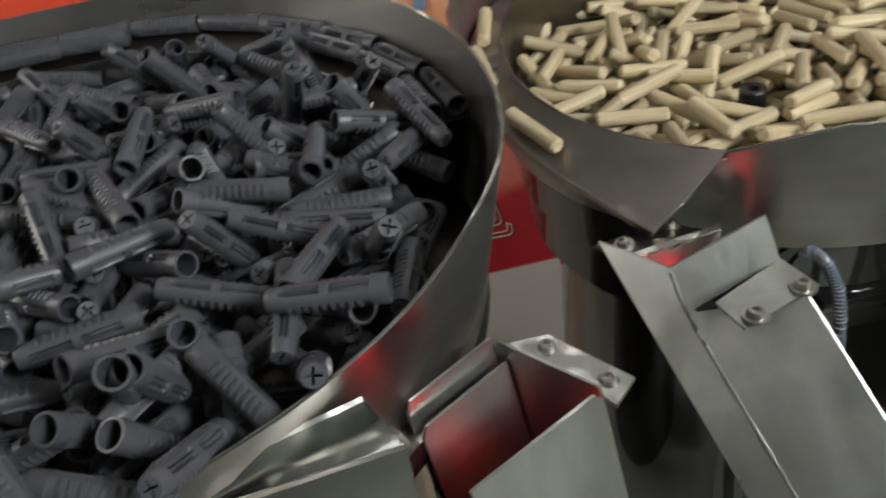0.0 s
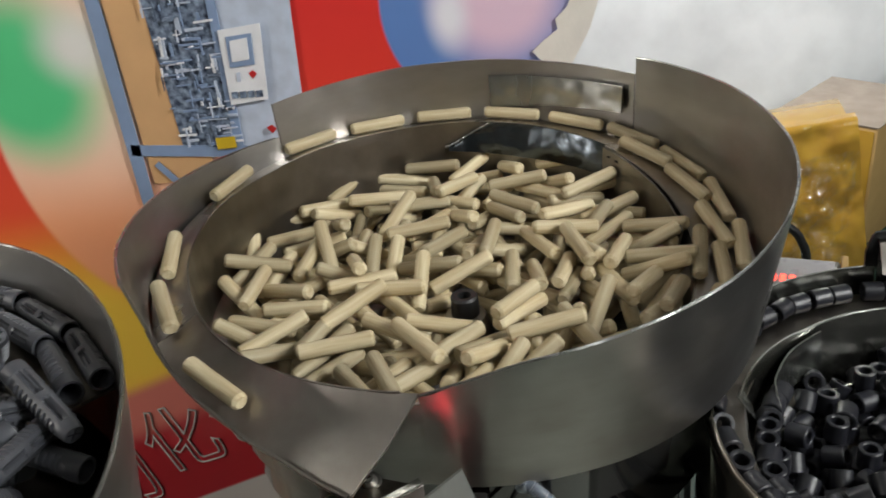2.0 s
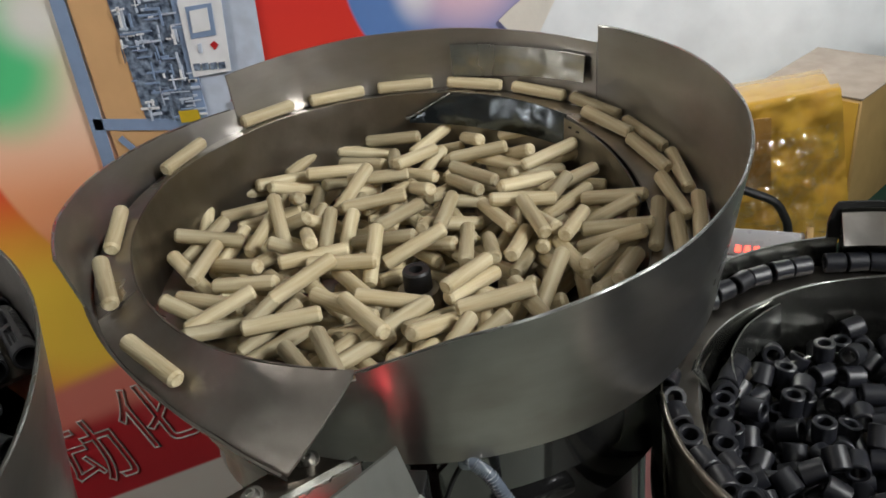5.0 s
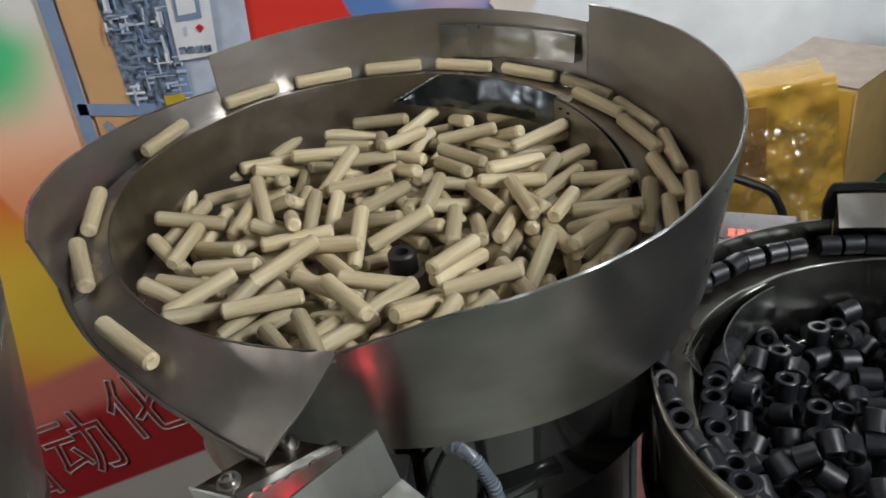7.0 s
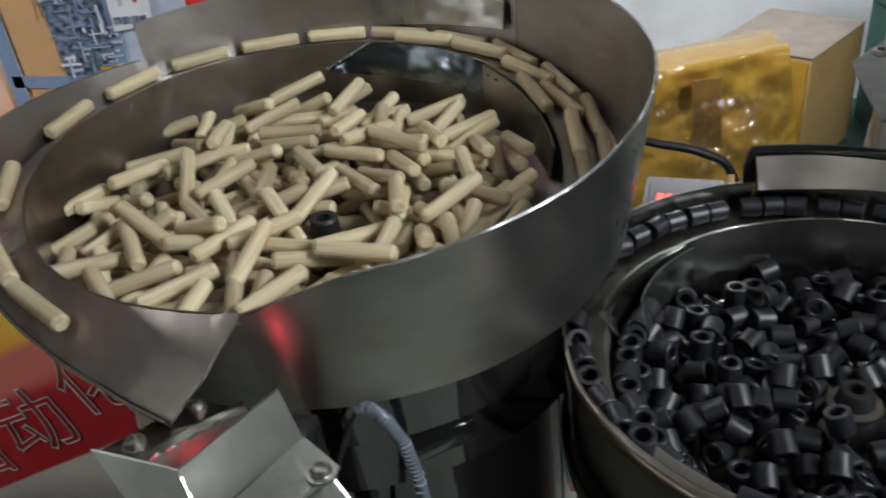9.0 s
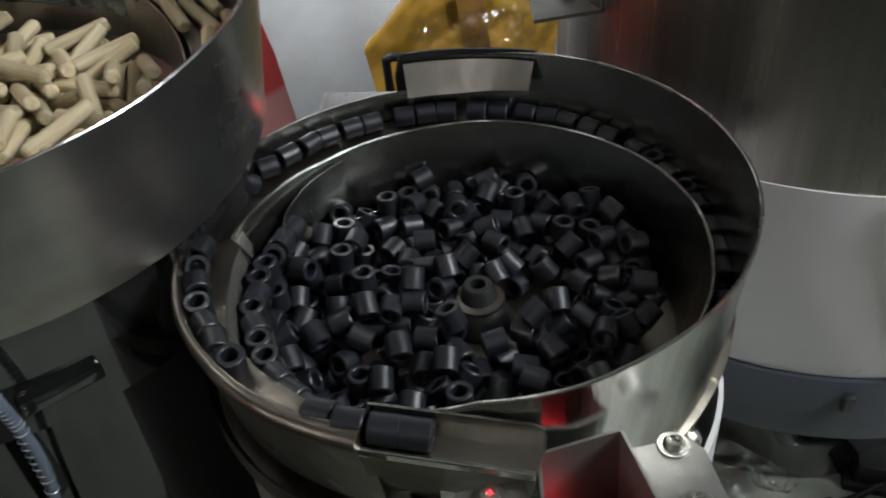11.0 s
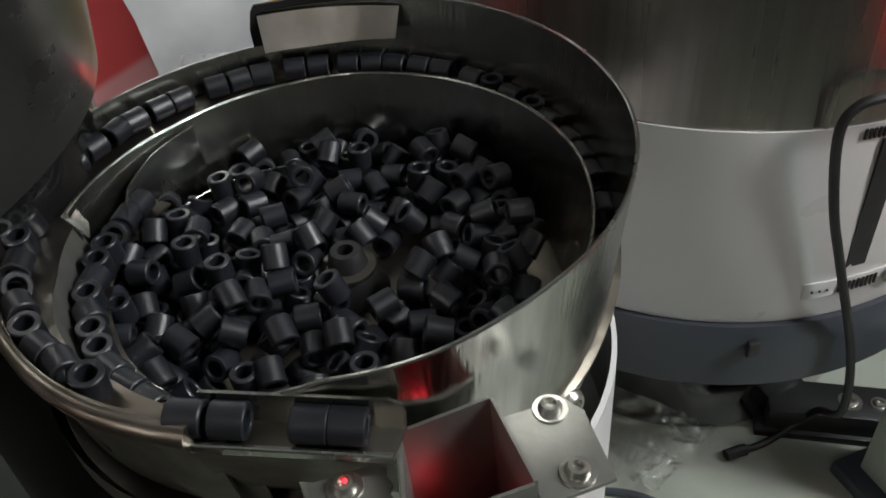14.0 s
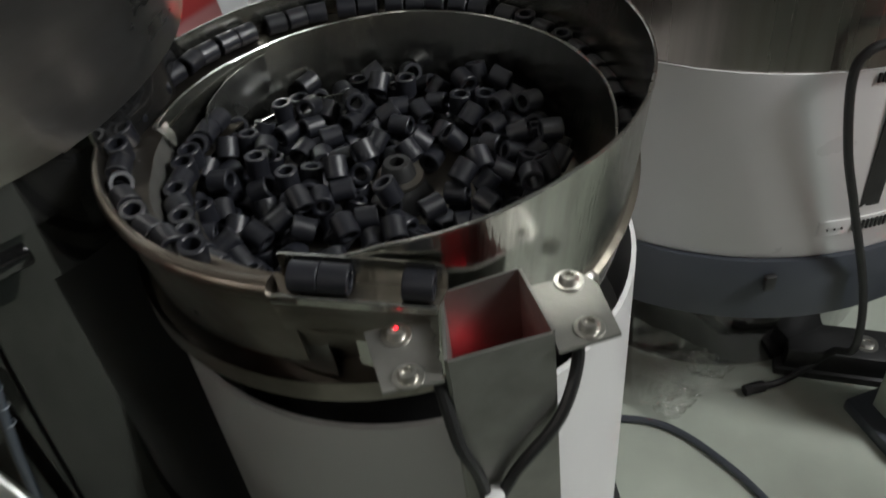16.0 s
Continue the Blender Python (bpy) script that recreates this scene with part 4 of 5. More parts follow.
CIN2 = knots([(95, 0.090, 0.220, 0.0905, 0.2445), (128, 0.096, 0.220, 0.0965, 0.2455), (147, 0.0965, 0.220, 0.0970, 0.2465), (170, 0.105, 0.220, 0.1055, 0.2470), (190, 0.107, 0.220, 0.1075, 0.2470), (212, 0.1135, 0.220, 0.1140, 0.2470), (250, 0.120, 0.220, 0.1205, 0.2480)])
part("inner_guide", band(CC, CIN2, 95, 250, 0.0012, 2.0), M_BRIGHT, fc, "thin bright guide strip")
MC = Matrix.Translation((0.319, -0.125, 0.012))
part("bolt", lathe([(0, 0.232), (0.0045, 0.232), (0.0045, 0.240), (0.0080, 0.240), (0.0092, 0.238), (0.0120, 0.226)], 26, MC), M_BLACK, fc, "black socket bolt")
part("hub", lathe([(0.0100, 0.2310), (0.0150, 0.2295), (0.0155, 0.2275), (0.0125, 0.2265)], 30, MC), M_INNER, fc, "worn steel washer")
part("hub_cone", lathe([(0.0125, 0.227), (0.0150, 0.224), (0.0210, 0.212)], 30, MC), M_BLACK, fc)
T2 = knots([(140, 0.100, 0.252, 0.1160, 0.252), (170, 0.104, 0.253, 0.1165, 0.253), (200, 0.108, 0.256, 0.1240, 0.256), (230, 0.116, 0.258, 0.1345, 0.258), (250, 0.126, 0.258, 0.1440, 0.258)])
part("second_track", ledge(CC, T2, 140, 250, 0.0014, 3.0), M_INNER, fc, "worn inner track")
# straight outlet trough of the spacer bowl: flat floor, tall back wall with a rounded end, low front wall
TR0, TRD = Vector((0.2520, -0.2610, 0.3030)), Vector((0.0672, -0.0218, -0.0045))
TRN = Vector((-0.309, -0.951, 0))


def trough(f, across, up):
    """A point of the trough: f along it, metres across (to the front) and above a spacer's middle."""
    return TR0 + TRD * f + TRN * across + Vector((0, 0, up))


part("spout_floor", plate([trough(-0.05, -0.0076, -0.0074), trough(-0.05, 0.0076, -0.0074), trough(1.0, 0.0076, -0.0074), trough(1.04, -0.0076, -0.0074)], 0.0014), M_INNER, fc)
part("spout_back", plate([trough(0.0, -0.0074, -0.0085), trough(0.0, -0.0080, 0.0062), trough(0.55, -0.0080, 0.0066), trough(0.97, -0.0080, 0.0066), trough(1.03, -0.0079, 0.0050), trough(1.05, -0.0077, 0.0010), trough(1.04, -0.0074, -0.0085)], 0.0014), M_CBOWL, fc, "polished rounded trough wall")
part("spout_front", plate([trough(-0.03, 0.0076, -0.0100), trough(1.0, 0.0076, -0.0100), trough(1.0, 0.0082, -0.0048), trough(-0.03, 0.0082, -0.0045)], 0.0014), M_CBOWL, fc)
part("front_edge", tube([trough(-0.03, 0.0085, -0.0045), trough(0.5, 0.0085, -0.0046), trough(1.0, 0.0085, -0.0048)], 0.0008, 6), M_BRIGHT, fc, "bright cut edge")
part("spout_skirt", plate([trough(-0.03, 0.0076, -0.010), trough(-0.1, -0.012, -0.060), trough(0.9, -0.016, -0.065), trough(1.0, 0.0076, -0.010)], 0.0014), M_INNER, fc)
screw(fc, (0.392, -0.262, 0.262), (0.5, -0.85, 0.1), 0.006, False)

# ---- plug feeder
fa = thing("plug_feeder", "steel vibratory bowl feeder full of plugs", "bowl feeder", (AC.x, AC.y, TABLE), "bowl feeders")
drum(fa, AC, 0.165, TABLE, 0.300, M_DRUM)
part("bowl_floor", lathe([(0, 0.350), (0.10, 0.344), (0.21, 0.338), (0.225, 0.342), (0.225, 0.328), (0, 0.328)], 72, Matrix.Translation(AC)), M_INNER, fa)
AW = knots([(-75, 0.200, 0.330, 0.203, 0.388), (-40, 0.198, 0.330, 0.204, 0.392), (-27, 0.200, 0.330, 0.209, 0.397), (-8, 0.208, 0.330, 0.223, 0.408), (12, 0.220, 0.330, 0.238, 0.426), (60, 0.226, 0.330, 0.240, 0.432), (180, 0.226, 0.330, 0.240, 0.432), (285, 0.226, 0.330, 0.240, 0.420)])
part("outer_wall", band(AC, AW, -75, 285, 0.0016, 3.0, 0.0012), M_BOWL, fa)
bright_edge(fa, AC, AW, -75, 120)
TA = knots([(-30, 0.190, 0.350, 0.232, 0.354), (30, 0.192, 0.386, 0.234, 0.390), (90, 0.194, 0.398, 0.236, 0.402), (200, 0.194, 0.404, 0.236, 0.408)])
part("spiral_track", ledge(AC, TA, 40, 200, 0.0016, 3.0), M_INNER, fa, "worn spiral steel track")
part("inner_wall", band(AC, lambda a: [TA(a)[0] - 0.006, 0.340, TA(a)[0], TA(a)[1] + 0.004], 52, 200, 0.0012, 3.0), M_BRIGHT, fa)


def line(a, b, sag=0.0):
    a, b = Vector(a), Vector(b)
    return lambda f: a.lerp(b, f) + Vector((0, 0, -4 * sag * f * (1 - f)))


LA = (line((-0.158, -0.494, 0.391), (-0.0985, -0.4225, 0.389)), line((-0.170, -0.512, 0.376), (-0.0925, -0.4200, 0.374), 0.004), line((-0.182, -0.522, 0.371), (-0.0875, -0.4205, 0.3665), 0.002),
      line((-0.197, -0.527, 0.380), (-0.0840, -0.4240, 0.3690)))
part("spout", ruled([*LA, lambda f: LA[3](f) + Vector((0.001, -0.001, -0.0012)), lambda f: LA[2](f) + Vector((0, 0, -0.0016)), lambda f: LA[1](f) + Vector((0, 0, -0.0016)), lambda f: LA[0](f) + Vector((0.001, -0.001, -0.0016))], 18), M_BRIGHT, fa, "bright curved steel outlet spout")
part("spout_lip", ruled([lambda f: LA[3](f) + Vector((0.0012, -0.0012, 0.001)), lambda f: LA[3](f) + Vector((0.0026, -0.0026, 0.0005)), lambda f: LA[3](f) + Vector((0.0030, -0.0020, -0.030)), lambda f: LA[3](f) + Vector((0.0016, -0.0006, -0.030))], 18), M_BOWL, fa)
part("hub", lathe([(0, 0.392), (0.009, 0.392), (0.013, 0.388), (0.016, 0.345)], 26, Matrix.Translation((-0.29, -0.37, 0))), M_INNER, fa)

# ---- tall feeder at the far end
fd = thing("tall_feeder", "brushed steel bowl feeder on white drum", "bowl feeder", (DC.x, DC.y, TABLE), "bowl feeders")
MD = Matrix.Translation(DC)
part("foot", lathe([(0, TABLE), (0.185, TABLE), (0.19, TABLE + 0.01), (0.19, -0.05), (0, -0.05)], 64, MD), M_DRUM, fd)
part("base_ring", lathe([(0.15, -0.045), (0.255, -0.045), (0.262, -0.040), (0.265, 0.010), (0.259, 0.028), (0.15, 0.030)], 96, MD), M_GREY, fd, "slate grey base ring")
part("white_body", lathe([(0, 0.028), (0.254, 0.028), (0.256, 0.032), (0.252, 0.209), (0, 0.209)], 96, MD), M_WHITE, fd, "white painted drum")
part("bowl_wall", lathe([(0.248, 0.207), (0.250, 0.209), (0.252, 0.54), (0.2505, 0.542), (0.249, 0.540), (0.246, 0.33), (0, 0.32)], 96, MD), M_DSTEEL, fd)
part("notch_tab", box(0.628, -0.0670, 0.012, 0.010, 0.006, 0.016, 0.001), M_BLACK, fd)


def on_d(deg, r, z):
    return DC + Vector((r * math.cos(radians(deg - 9.0)), r * math.sin(radians(deg - 9.0)), z))


def dband(fn, a0, a1, thick, step):
    """A strip on the white drum, its angles shifted to fit the camera's view."""
    return band(DC, lambda a: fn(a + 9.0), a0 - 9.0, a1 - 9.0, thick, step)


# clasp, slotted strap, black slot and vents on the white drum
part("slot", dband(lambda a: [0.2525, 0.078, 0.2525, 0.196], -82.0, -78.0, 0.0024, 0.7), M_BLACK, fd, "black vertical slot")
part("strap", dband(lambda a: [0.2535, 0.052, 0.2535, 0.068], -89, -68, 0.003, 1.5), M_WHITE, fd, "slotted white strap")
for i in range(9):
    part("strap_slot", dband(lambda a: [0.2568, 0.055, 0.2568, 0.065], -82.5 + i * 0.9, -82.1 + i * 0.9, 0.0012, 0.2), M_BLACK, fd)
for i in range(3):
    part("strap_hole", dband(lambda a: [0.2568, 0.0585, 0.2568, 0.0605], -87.5 + i * 1.4, -87.2 + i * 1.4, 0.0010, 0.2), M_BLACK, fd)
for i in range(8):
    part("vent", dband(lambda a: [0.2525, 0.1985, 0.2525, 0.2065], -85.5 + i * 0.8, -85.1 + i * 0.8, 0.0016, 0.2), M_BLACK, fd)
M_SCUFF = material("scuff", (0.10, 0.10, 0.10), 0.8, 0, 0.5, 200, 0, second=(0.3, 0.3, 0.3))
part("scuff", dband(lambda a: [0.2530, 0.0855 + 0.0002 * (a + 106), 0.2530, 0.0865 + 0.0003 * (a + 106)], -106, -101.5, 0.0014, 0.5), M_SCUFF, fd, "dark scuff mark")
part("scuff", dband(lambda a: [0.2530, 0.0870, 0.2530, 0.0890], -100.3, -98.4, 0.0014, 0.5), M_SCUFF, fd, "dark scuff mark")
screw(fd, on_d(-72, 0.2575, 0.060), (0.3, -1, 0), 0.008, False)
part("power_cable", tube([on_d(-62, 0.262, 0.232), on_d(-76, 0.264, 0.238), on_d(-85, 0.266, 0.240), on_d(-90, 0.266, 0.234), on_d(-91.5, 0.266, 0.212), on_d(-89, 0.266, 0.15), on_d(-85, 0.268, 0.09), on_d(-78.5, 0.274, -0.01), on_d(-75.5, 0.272, -0.09),
                         (0.745, -0.035, -0.15), (0.735, -0.022, -0.185), (0.700, -0.028, -0.194), (0.668, -0.03, -0.194)], 0.0037, 10), M_BLACK, fd)
part("plug_end", tube([(0.678, -0.03, -0.193), (0.668, -0.03, -0.193), (0.656, -0.031, -0.193)], 0.0062), M_BLACK, fd)
bk = thing("outlet_bracket", "grey sheet-metal outlet bracket with two screws", "bracket", (0.46, 0.30, 0.25))
part("bracket_plate", plate([(0.423, 0.237, 0.300), (0.405, 0.113, 0.302), (0.469, 0.122, 0.300), (0.460, 0.20, 0.300), (0.481, 0.300, 0.300)], 0.003), M_DULL, bk)
screw(bk, (0.452, 0.252, 0.300), (0, -0.2, 1), 0.007)
screw(bk, (0.441, 0.150, 0.301), (0, -0.2, 1), 0.007)

arm = thing("support_arm", "black support arm with steel bolts", "bracket", (0.74, -0.02, TABLE))
part("beam", box(0.800, -0.030, -0.178, 0.18, 0.045, 0.03, 0.003, rz=-25), M_BLACK, arm)
screw(arm, (0.790, -0.026, -0.163), (0, 0, 1), 0.008)
screw(arm, (0.815, -0.038, -0.163), (0, 0, 1), 0.006)
part("foot_plate", box(0.800, -0.030, -0.195, 0.20, 0.055, 0.010, 0.002, rz=-25), M_BLACK, arm)
post = thing("steel_post", "pale grey steel upright beside the feeder", "post", (0.795, -0.105, TABLE))
part("upright", box(0.795, -0.105, -0.105, 0.05, 0.05, 0.18, 0.003, rz=8), M_PLATE, post)
part("foot", box(0.795, -0.105, -0.192, 0.09, 0.08, 0.016, 0.003, rz=8), M_GREY, post)

# out of view: added so its reflection draws the red streak on the steel
sl = thing("sensor_lamp", "unseen red lamp on a grey stalk, added for its reflection", "sensor", (0.848, -0.245, TABLE))
part("stalk", tube([(0.848, -0.245, TABLE), (0.848, -0.245, 0.0), (0.848, -0.245, 0.165)], 0.006), M_GREY, sl)
part("led", lathe([(0, 0.018), (0.005, 0.016), (0.008, 0.008), (0.008, 0)], 16, Matrix.Translation((0.848, -0.245, 0.165))), glow("streak_red", (1.0, 0.03, 0.03), 45), sl, "glowing red lamp")

cord = thing("grey_cable", "thin grey cable lying on the table", "cable", (0.52, -0.2, TABLE))
part("cord", tube([(0.500, -0.025, TABLE + 0.004), (0.541, -0.039, TABLE + 0.004), (0.570, -0.061, TABLE + 0.004), (0.595, -0.099, TABLE + 0.004), (0.618, -0.151, TABLE + 0.004), (0.64, -0.24, TABLE + 0.004)], 0.004), M_GREY, cord)

# crumpled bag on the table
bag = thing("plastic_bag", "crumpled clear plastic bag on the table", "bag", (0.55, -0.06, TABLE))
BAG = [Vector(v) for v in ((0.545, 0.025, -0.105), (0.655, -0.004, -0.186), (0.566, -0.050, -0.195), (0.535, -0.012, -0.192))]


def bag_sheet(sag, seed):
    """One crumpled side of the bag: a four-cornered sheet, creased more towards its open end."""
    bm = bmesh.new()
    bmesh.ops.create_grid(bm, x_segments=56, y_segments=56, size=0.5)
    for v in bm.verts:
        f, g = v.co.x + 0.5, v.co.y + 0.5
        q = BAG[0].lerp(BAG[1], f).lerp(BAG[3].lerp(BAG[2], f), g)
        fold = 0.5 - abs(noise.noise(Vector((f * 3.0 + g, g * 3.0, seed)))) + 0.35 * (0.5 - abs(noise.noise(Vector((f * 9, g * 9, seed + 3)))))
        q += Vector((0.25, -0.35, 0.9)) * (fold * (0.006 + 0.016 * f) + sag * math.sin(math.pi * f) * math.sin(math.pi * g))
        v.co = Vector((q.x, q.y, max(q.z, TABLE + 0.002)))
    return bm


part("front_sheet", bag_sheet(0.012, 1.0), M_FILM, bag, "creased clear film").data.set_sharp_from_angle(angle=math.pi)
part("back_sheet", bag_sheet(-0.006, 5.0), M_FILM, bag).data.set_sharp_from_angle(angle=math.pi)


# ---------------------------------------------------------------- loose pieces
def dowel_mesh():
    """A fluted wooden dowel along z."""
    L, R, n = 0.0475, 0.0051, 24
    bm = bmesh.new()
    rows = []
    for z, k, flute in ((-0.5, 0.70, 0), (-0.462, 0.98, 0), (-0.44, 1.0, 1), (0.44, 1.0, 1), (0.462, 0.98, 0), (0.5, 0.70, 0)):
        rows.append([bm.verts.new((R * k * (1 - 0.07 * flute * (i % 2)) * math.cos(2 * math.pi * i / n), R * k * (1 - 0.07 * flute * (i % 2)) * math.sin(2 * math.pi * i / n), z * L)) for i in range(n)])
    for p, q in zip(rows, rows[1:]):
        for i in range(n):
            j = (i + 1) % n
            bm.faces.new((p[i], p[j], q[j], q[i]))
    bm.faces.new(rows[0][::-1])
    bm.faces.new(rows[-1])
    return bm


def plug_mesh():
    """A grey wall plug along z: thin hollow collar, slots, ribs on two sides and a tapered tip with a cross."""
    L, R, n = 0.049, 0.0063, 32
    bm = bmesh.new()
    stations = [(0.0, 0.98), (0.012, 1.0), (0.14, 1.0), (0.145, 0.95)]
    for k in range(9):
        z = 0.20 + k * 0.072
        stations += [(z, 0.84), (z + 0.016, 0.86), (z + 0.026, 1.02), (z + 0.052, 1.04), (z + 0.060, 0.86)]
    stations += [(0.88, 0.93), (0.97, 0.86), (1.0, 0.76)]
    rows = []
    for z, k in stations:
        row = []
        taper = 1.0 - 0.12 * max(0.0, z - 0.2)
        for i in range(n):
            side = i % 16
            r = R * (k if side in (7, 8, 9, 10, 11) or z < 0.16 or z > 0.87 else 0.96)
            if side in (1, 3) and (0.17 < z < 0.47 or 0.55 < z < 0.87):
                r = R * 0.60
            r *= taper
            row.append(bm.verts.new((r * math.cos(2 * math.pi * i / n), r * math.sin(2 * math.pi * i / n), (z - 0.5) * L)))
        rows.append(row)
    tip = rows[-1]
    hole = [[bm.verts.new((R * f * math.cos(2 * math.pi * i / n), R * f * math.sin(2 * math.pi * i / n), (z - 0.5) * L)) for i in range(n)] for f, z in ((0.80, 0.0), (0.72, 0.40))]
    rows = hole[::-1] + rows
    for p, q in zip(rows, rows[1:]):
        for i in range(n):
            j = (i + 1) % n
            bm.faces.new((p[i], p[j], q[j], q[i]))
    bm.faces.new(rows[0][::-1])
    # the cross: a sunk plus in the end face
    w, e = R * 0.085, R * 0.50
    plus = [(e, -w), (e, w), (w, w), (w, e), (-w, e), (-w, w), (-e, w), (-e, -w), (-w, -w), (-w, -e), (w, -e), (w, -w)]
    high = [bm.verts.new((x, y, L / 2)) for x, y in plus]
    deep = [bm.verts.new((x, y, L * 0.40)) for x, y in plus]
    for i in range(12):
        j = (i + 1) % 12
        bm.faces.new((high[i], high[j], deep[j], deep[i]))
    bm.faces.new(deep)
    loops = [bm.edges.get((v[i], v[(i + 1) % len(v)])) for v in (tip, high) for i in range(len(v))]
    bmesh.ops.triangle_fill(bm, use_beauty=True, edges=loops)
    return bm


def spacer_mesh():
    """A short black tube along z."""
    L, R, r = 0.0135, 0.0070, 0.0041
    prof = [(r, -L / 2 + 0.0005), (r + 0.0005, -L / 2), (R - 0.0006, -L / 2), (R, -L / 2 + 0.0006), (R, L / 2 - 0.0006), (R - 0.0006, L / 2), (r + 0.0005, L / 2), (r, L / 2 - 0.0005), (r, -L / 2 + 0.0005)]
    return add_lathe(bmesh.new(), prof, 22)


class Heap:
    """Lets pieces settle one by one on a height map about a bowl's axis."""

    def __init__(self, size, cell, ground):
        self.n, self.cell = int(size * 2 / cell) + 1, cell
        g = (np.arange(self.n) - self.n // 2) * cell
        self.gx, self.gy = np.meshgrid(g, g, indexing="ij")
        self.h = ground(np.hypot(self.gx, self.gy))

    def rod(self, x, y, yaw, length, r):
        """Rest a rod: its middle's height and slope, and the cells it covers."""
        c, s = math.cos(yaw), math.sin(yaw)
        reach = int((length / 2 + r) / self.cell) + 2
        i, j = int(round(x / self.cell)) + self.n // 2, int(round(y / self.cell)) + self.n // 2
        sl = (slice(max(i - reach, 0), i + reach + 1), slice(max(j - reach, 0), j + reach + 1))
        dx, dy = self.gx[sl] - x, self.gy[sl] - y
        along, across = dx * c + dy * s, np.abs(-dx * s + dy * c)
        on = (np.abs(along) <= length / 2) & (across <= r * 0.8)
        if not on.any():
            return None
        h, a = self.h[sl][on] - r + np.sqrt(np.maximum(r * r - across[on] ** 2, 0)), along[on]
        lo, hi = a < 0, a >= 0
        if not lo.any() or not hi.any():
            return None
        il, ih = np.argmax(h[lo]), np.argmax(h[hi])
        span = max(a[hi][ih] - a[lo][il], length * 0.35)
        slope = float(np.clip((h[hi][ih] - h[lo][il]) / span, -0.45, 0.45))
        base = float(np.max(h - slope * a))
        return base, slope, sl, on, along, across

    def settle(self, count, length, r, spread, rg, tries=9, hole=0.0, pit=(0.0, 0.0)):
        made = []
        for _ in range(count):
            best = None
            for _ in range(tries):
                q, a = spread * math.sqrt(rg.random()), rg.uniform(0, 2 * math.pi)
                x, y, yaw = q * math.cos(a), q * math.sin(a), rg.uniform(0, math.pi)
                ends = max(math.hypot(x + length / 2 * math.cos(yaw) * k, y + length / 2 * math.sin(yaw) * k) for k in (-1, 1))
                px, py = x - pit[0], y - pit[1]
                near = abs(px * math.sin(yaw) - py * math.cos(yaw))
                if ends > spread + 0.008 or near < hole and math.hypot(px, py) < length / 2 + hole:
                    continue
                got = self.rod(x, y, yaw, length, r)
                if got and (best is None or got[0] < best[0]):
                    best = (got[0], x, y, yaw, got)
            if best is None:
                continue
            base, x, y, yaw, (_, slope, sl, on, along, across) = best
            top = base + slope * along[on] + r + np.sqrt(np.maximum(r * r - across[on] ** 2, 0)) * 0.9
            self.h[sl][on] = np.maximum(self.h[sl][on], top)
            made.append((x, y, base + r + 0.0003, yaw, math.atan(slope)))
        return made


def rod_pose(x, y, z, yaw, slope, spin, flip):
    """A pose for a piece whose length is its own z axis."""
    d = Vector((math.cos(yaw) * math.cos(slope), math.sin(yaw) * math.cos(slope), math.sin(slope))) * (-1 if flip else 1)
    return Matrix.Translation((x, y, z)) @ d.to_track_quat("Z", "Y").to_matrix().to_4x4() @ pose(0, 0, 0, 0, 0, spin)


def turned(centre, m, degrees):
    """The pose m carried round a bowl's axis."""
    return Matrix.Translation(centre) @ pose(0, 0, 0, 0, 0, degrees) @ Matrix.Translation(-centre) @ m


def piece(first, name, mesh, m, mat, label, category, group):
    if first is None:
        ob = part(name, mesh(), mat)
        ob.matrix_world = m
        return tagged(ob, label, category, group)
    return copy_thing(first, m)


MOVES = []   # things and their rows, keyed at the end

# dowels heaped in their bowl
rg = random.Random(11)
nutB = Vector((0.013, -0.045, 0))
heap = Heap(0.24, 0.0022, lambda q: 0.287 + 1.5 * q * q + 1.2 * np.maximum(q - 0.162, 0))
heap.h[np.hypot(heap.gx - 0.013, heap.gy + 0.052) < 0.022] = 0.36
first_dowel = None
TURN_B = [(0, 0), (7.2, 0), (7.5, 4), (8.0, 16), (8.5, 31), (9.0, 38), (16, 38)]
for x, y, z, yaw, slope in heap.settle(262, 0.0475, 0.0051, 0.172, rg, 12, 0.021, (0.013, -0.052)):
    if rg.random() < 0.18 and math.hypot(x, y) < 0.10:  # pieces that stand in the gaps between others
        slope = radians(rg.uniform(14, 32)) * rg.choice((-1, 1))
    m = rod_pose(x, y, z, yaw, slope, rg.uniform(0, 360), rg.random() < 0.5)
    ob = piece(first_dowel, "wooden_dowel", dowel_mesh, m, M_WOOD, "pale fluted beech dowel lying in the steel bowl", "dowel", "dowels in the bowl")
    first_dowel = first_dowel or ob
    MOVES.append((ob, [(t, turned(nutB * 0.7, m, a)) for t, a in TURN_B]))


def on_track(a, lift, aside=0.0):
    """A dowel lying along the dowel track at the angle a."""
    ri, zi, ro, zo = TB(a)
    r = ro - lift - aside
    z = float(np.interp(r, [ri, ro], [zi, zo])) + lift + 0.0004
    c, s = math.cos(radians(a)), math.sin(radians(a))
    rise = (TB(a + 6)[3] - TB(a - 6)[3]) / (radians(12) * r)
    return rod_pose(BC.x + r * c, BC.y + r * s, z, radians(a + 90), math.atan(rise), 20, False)


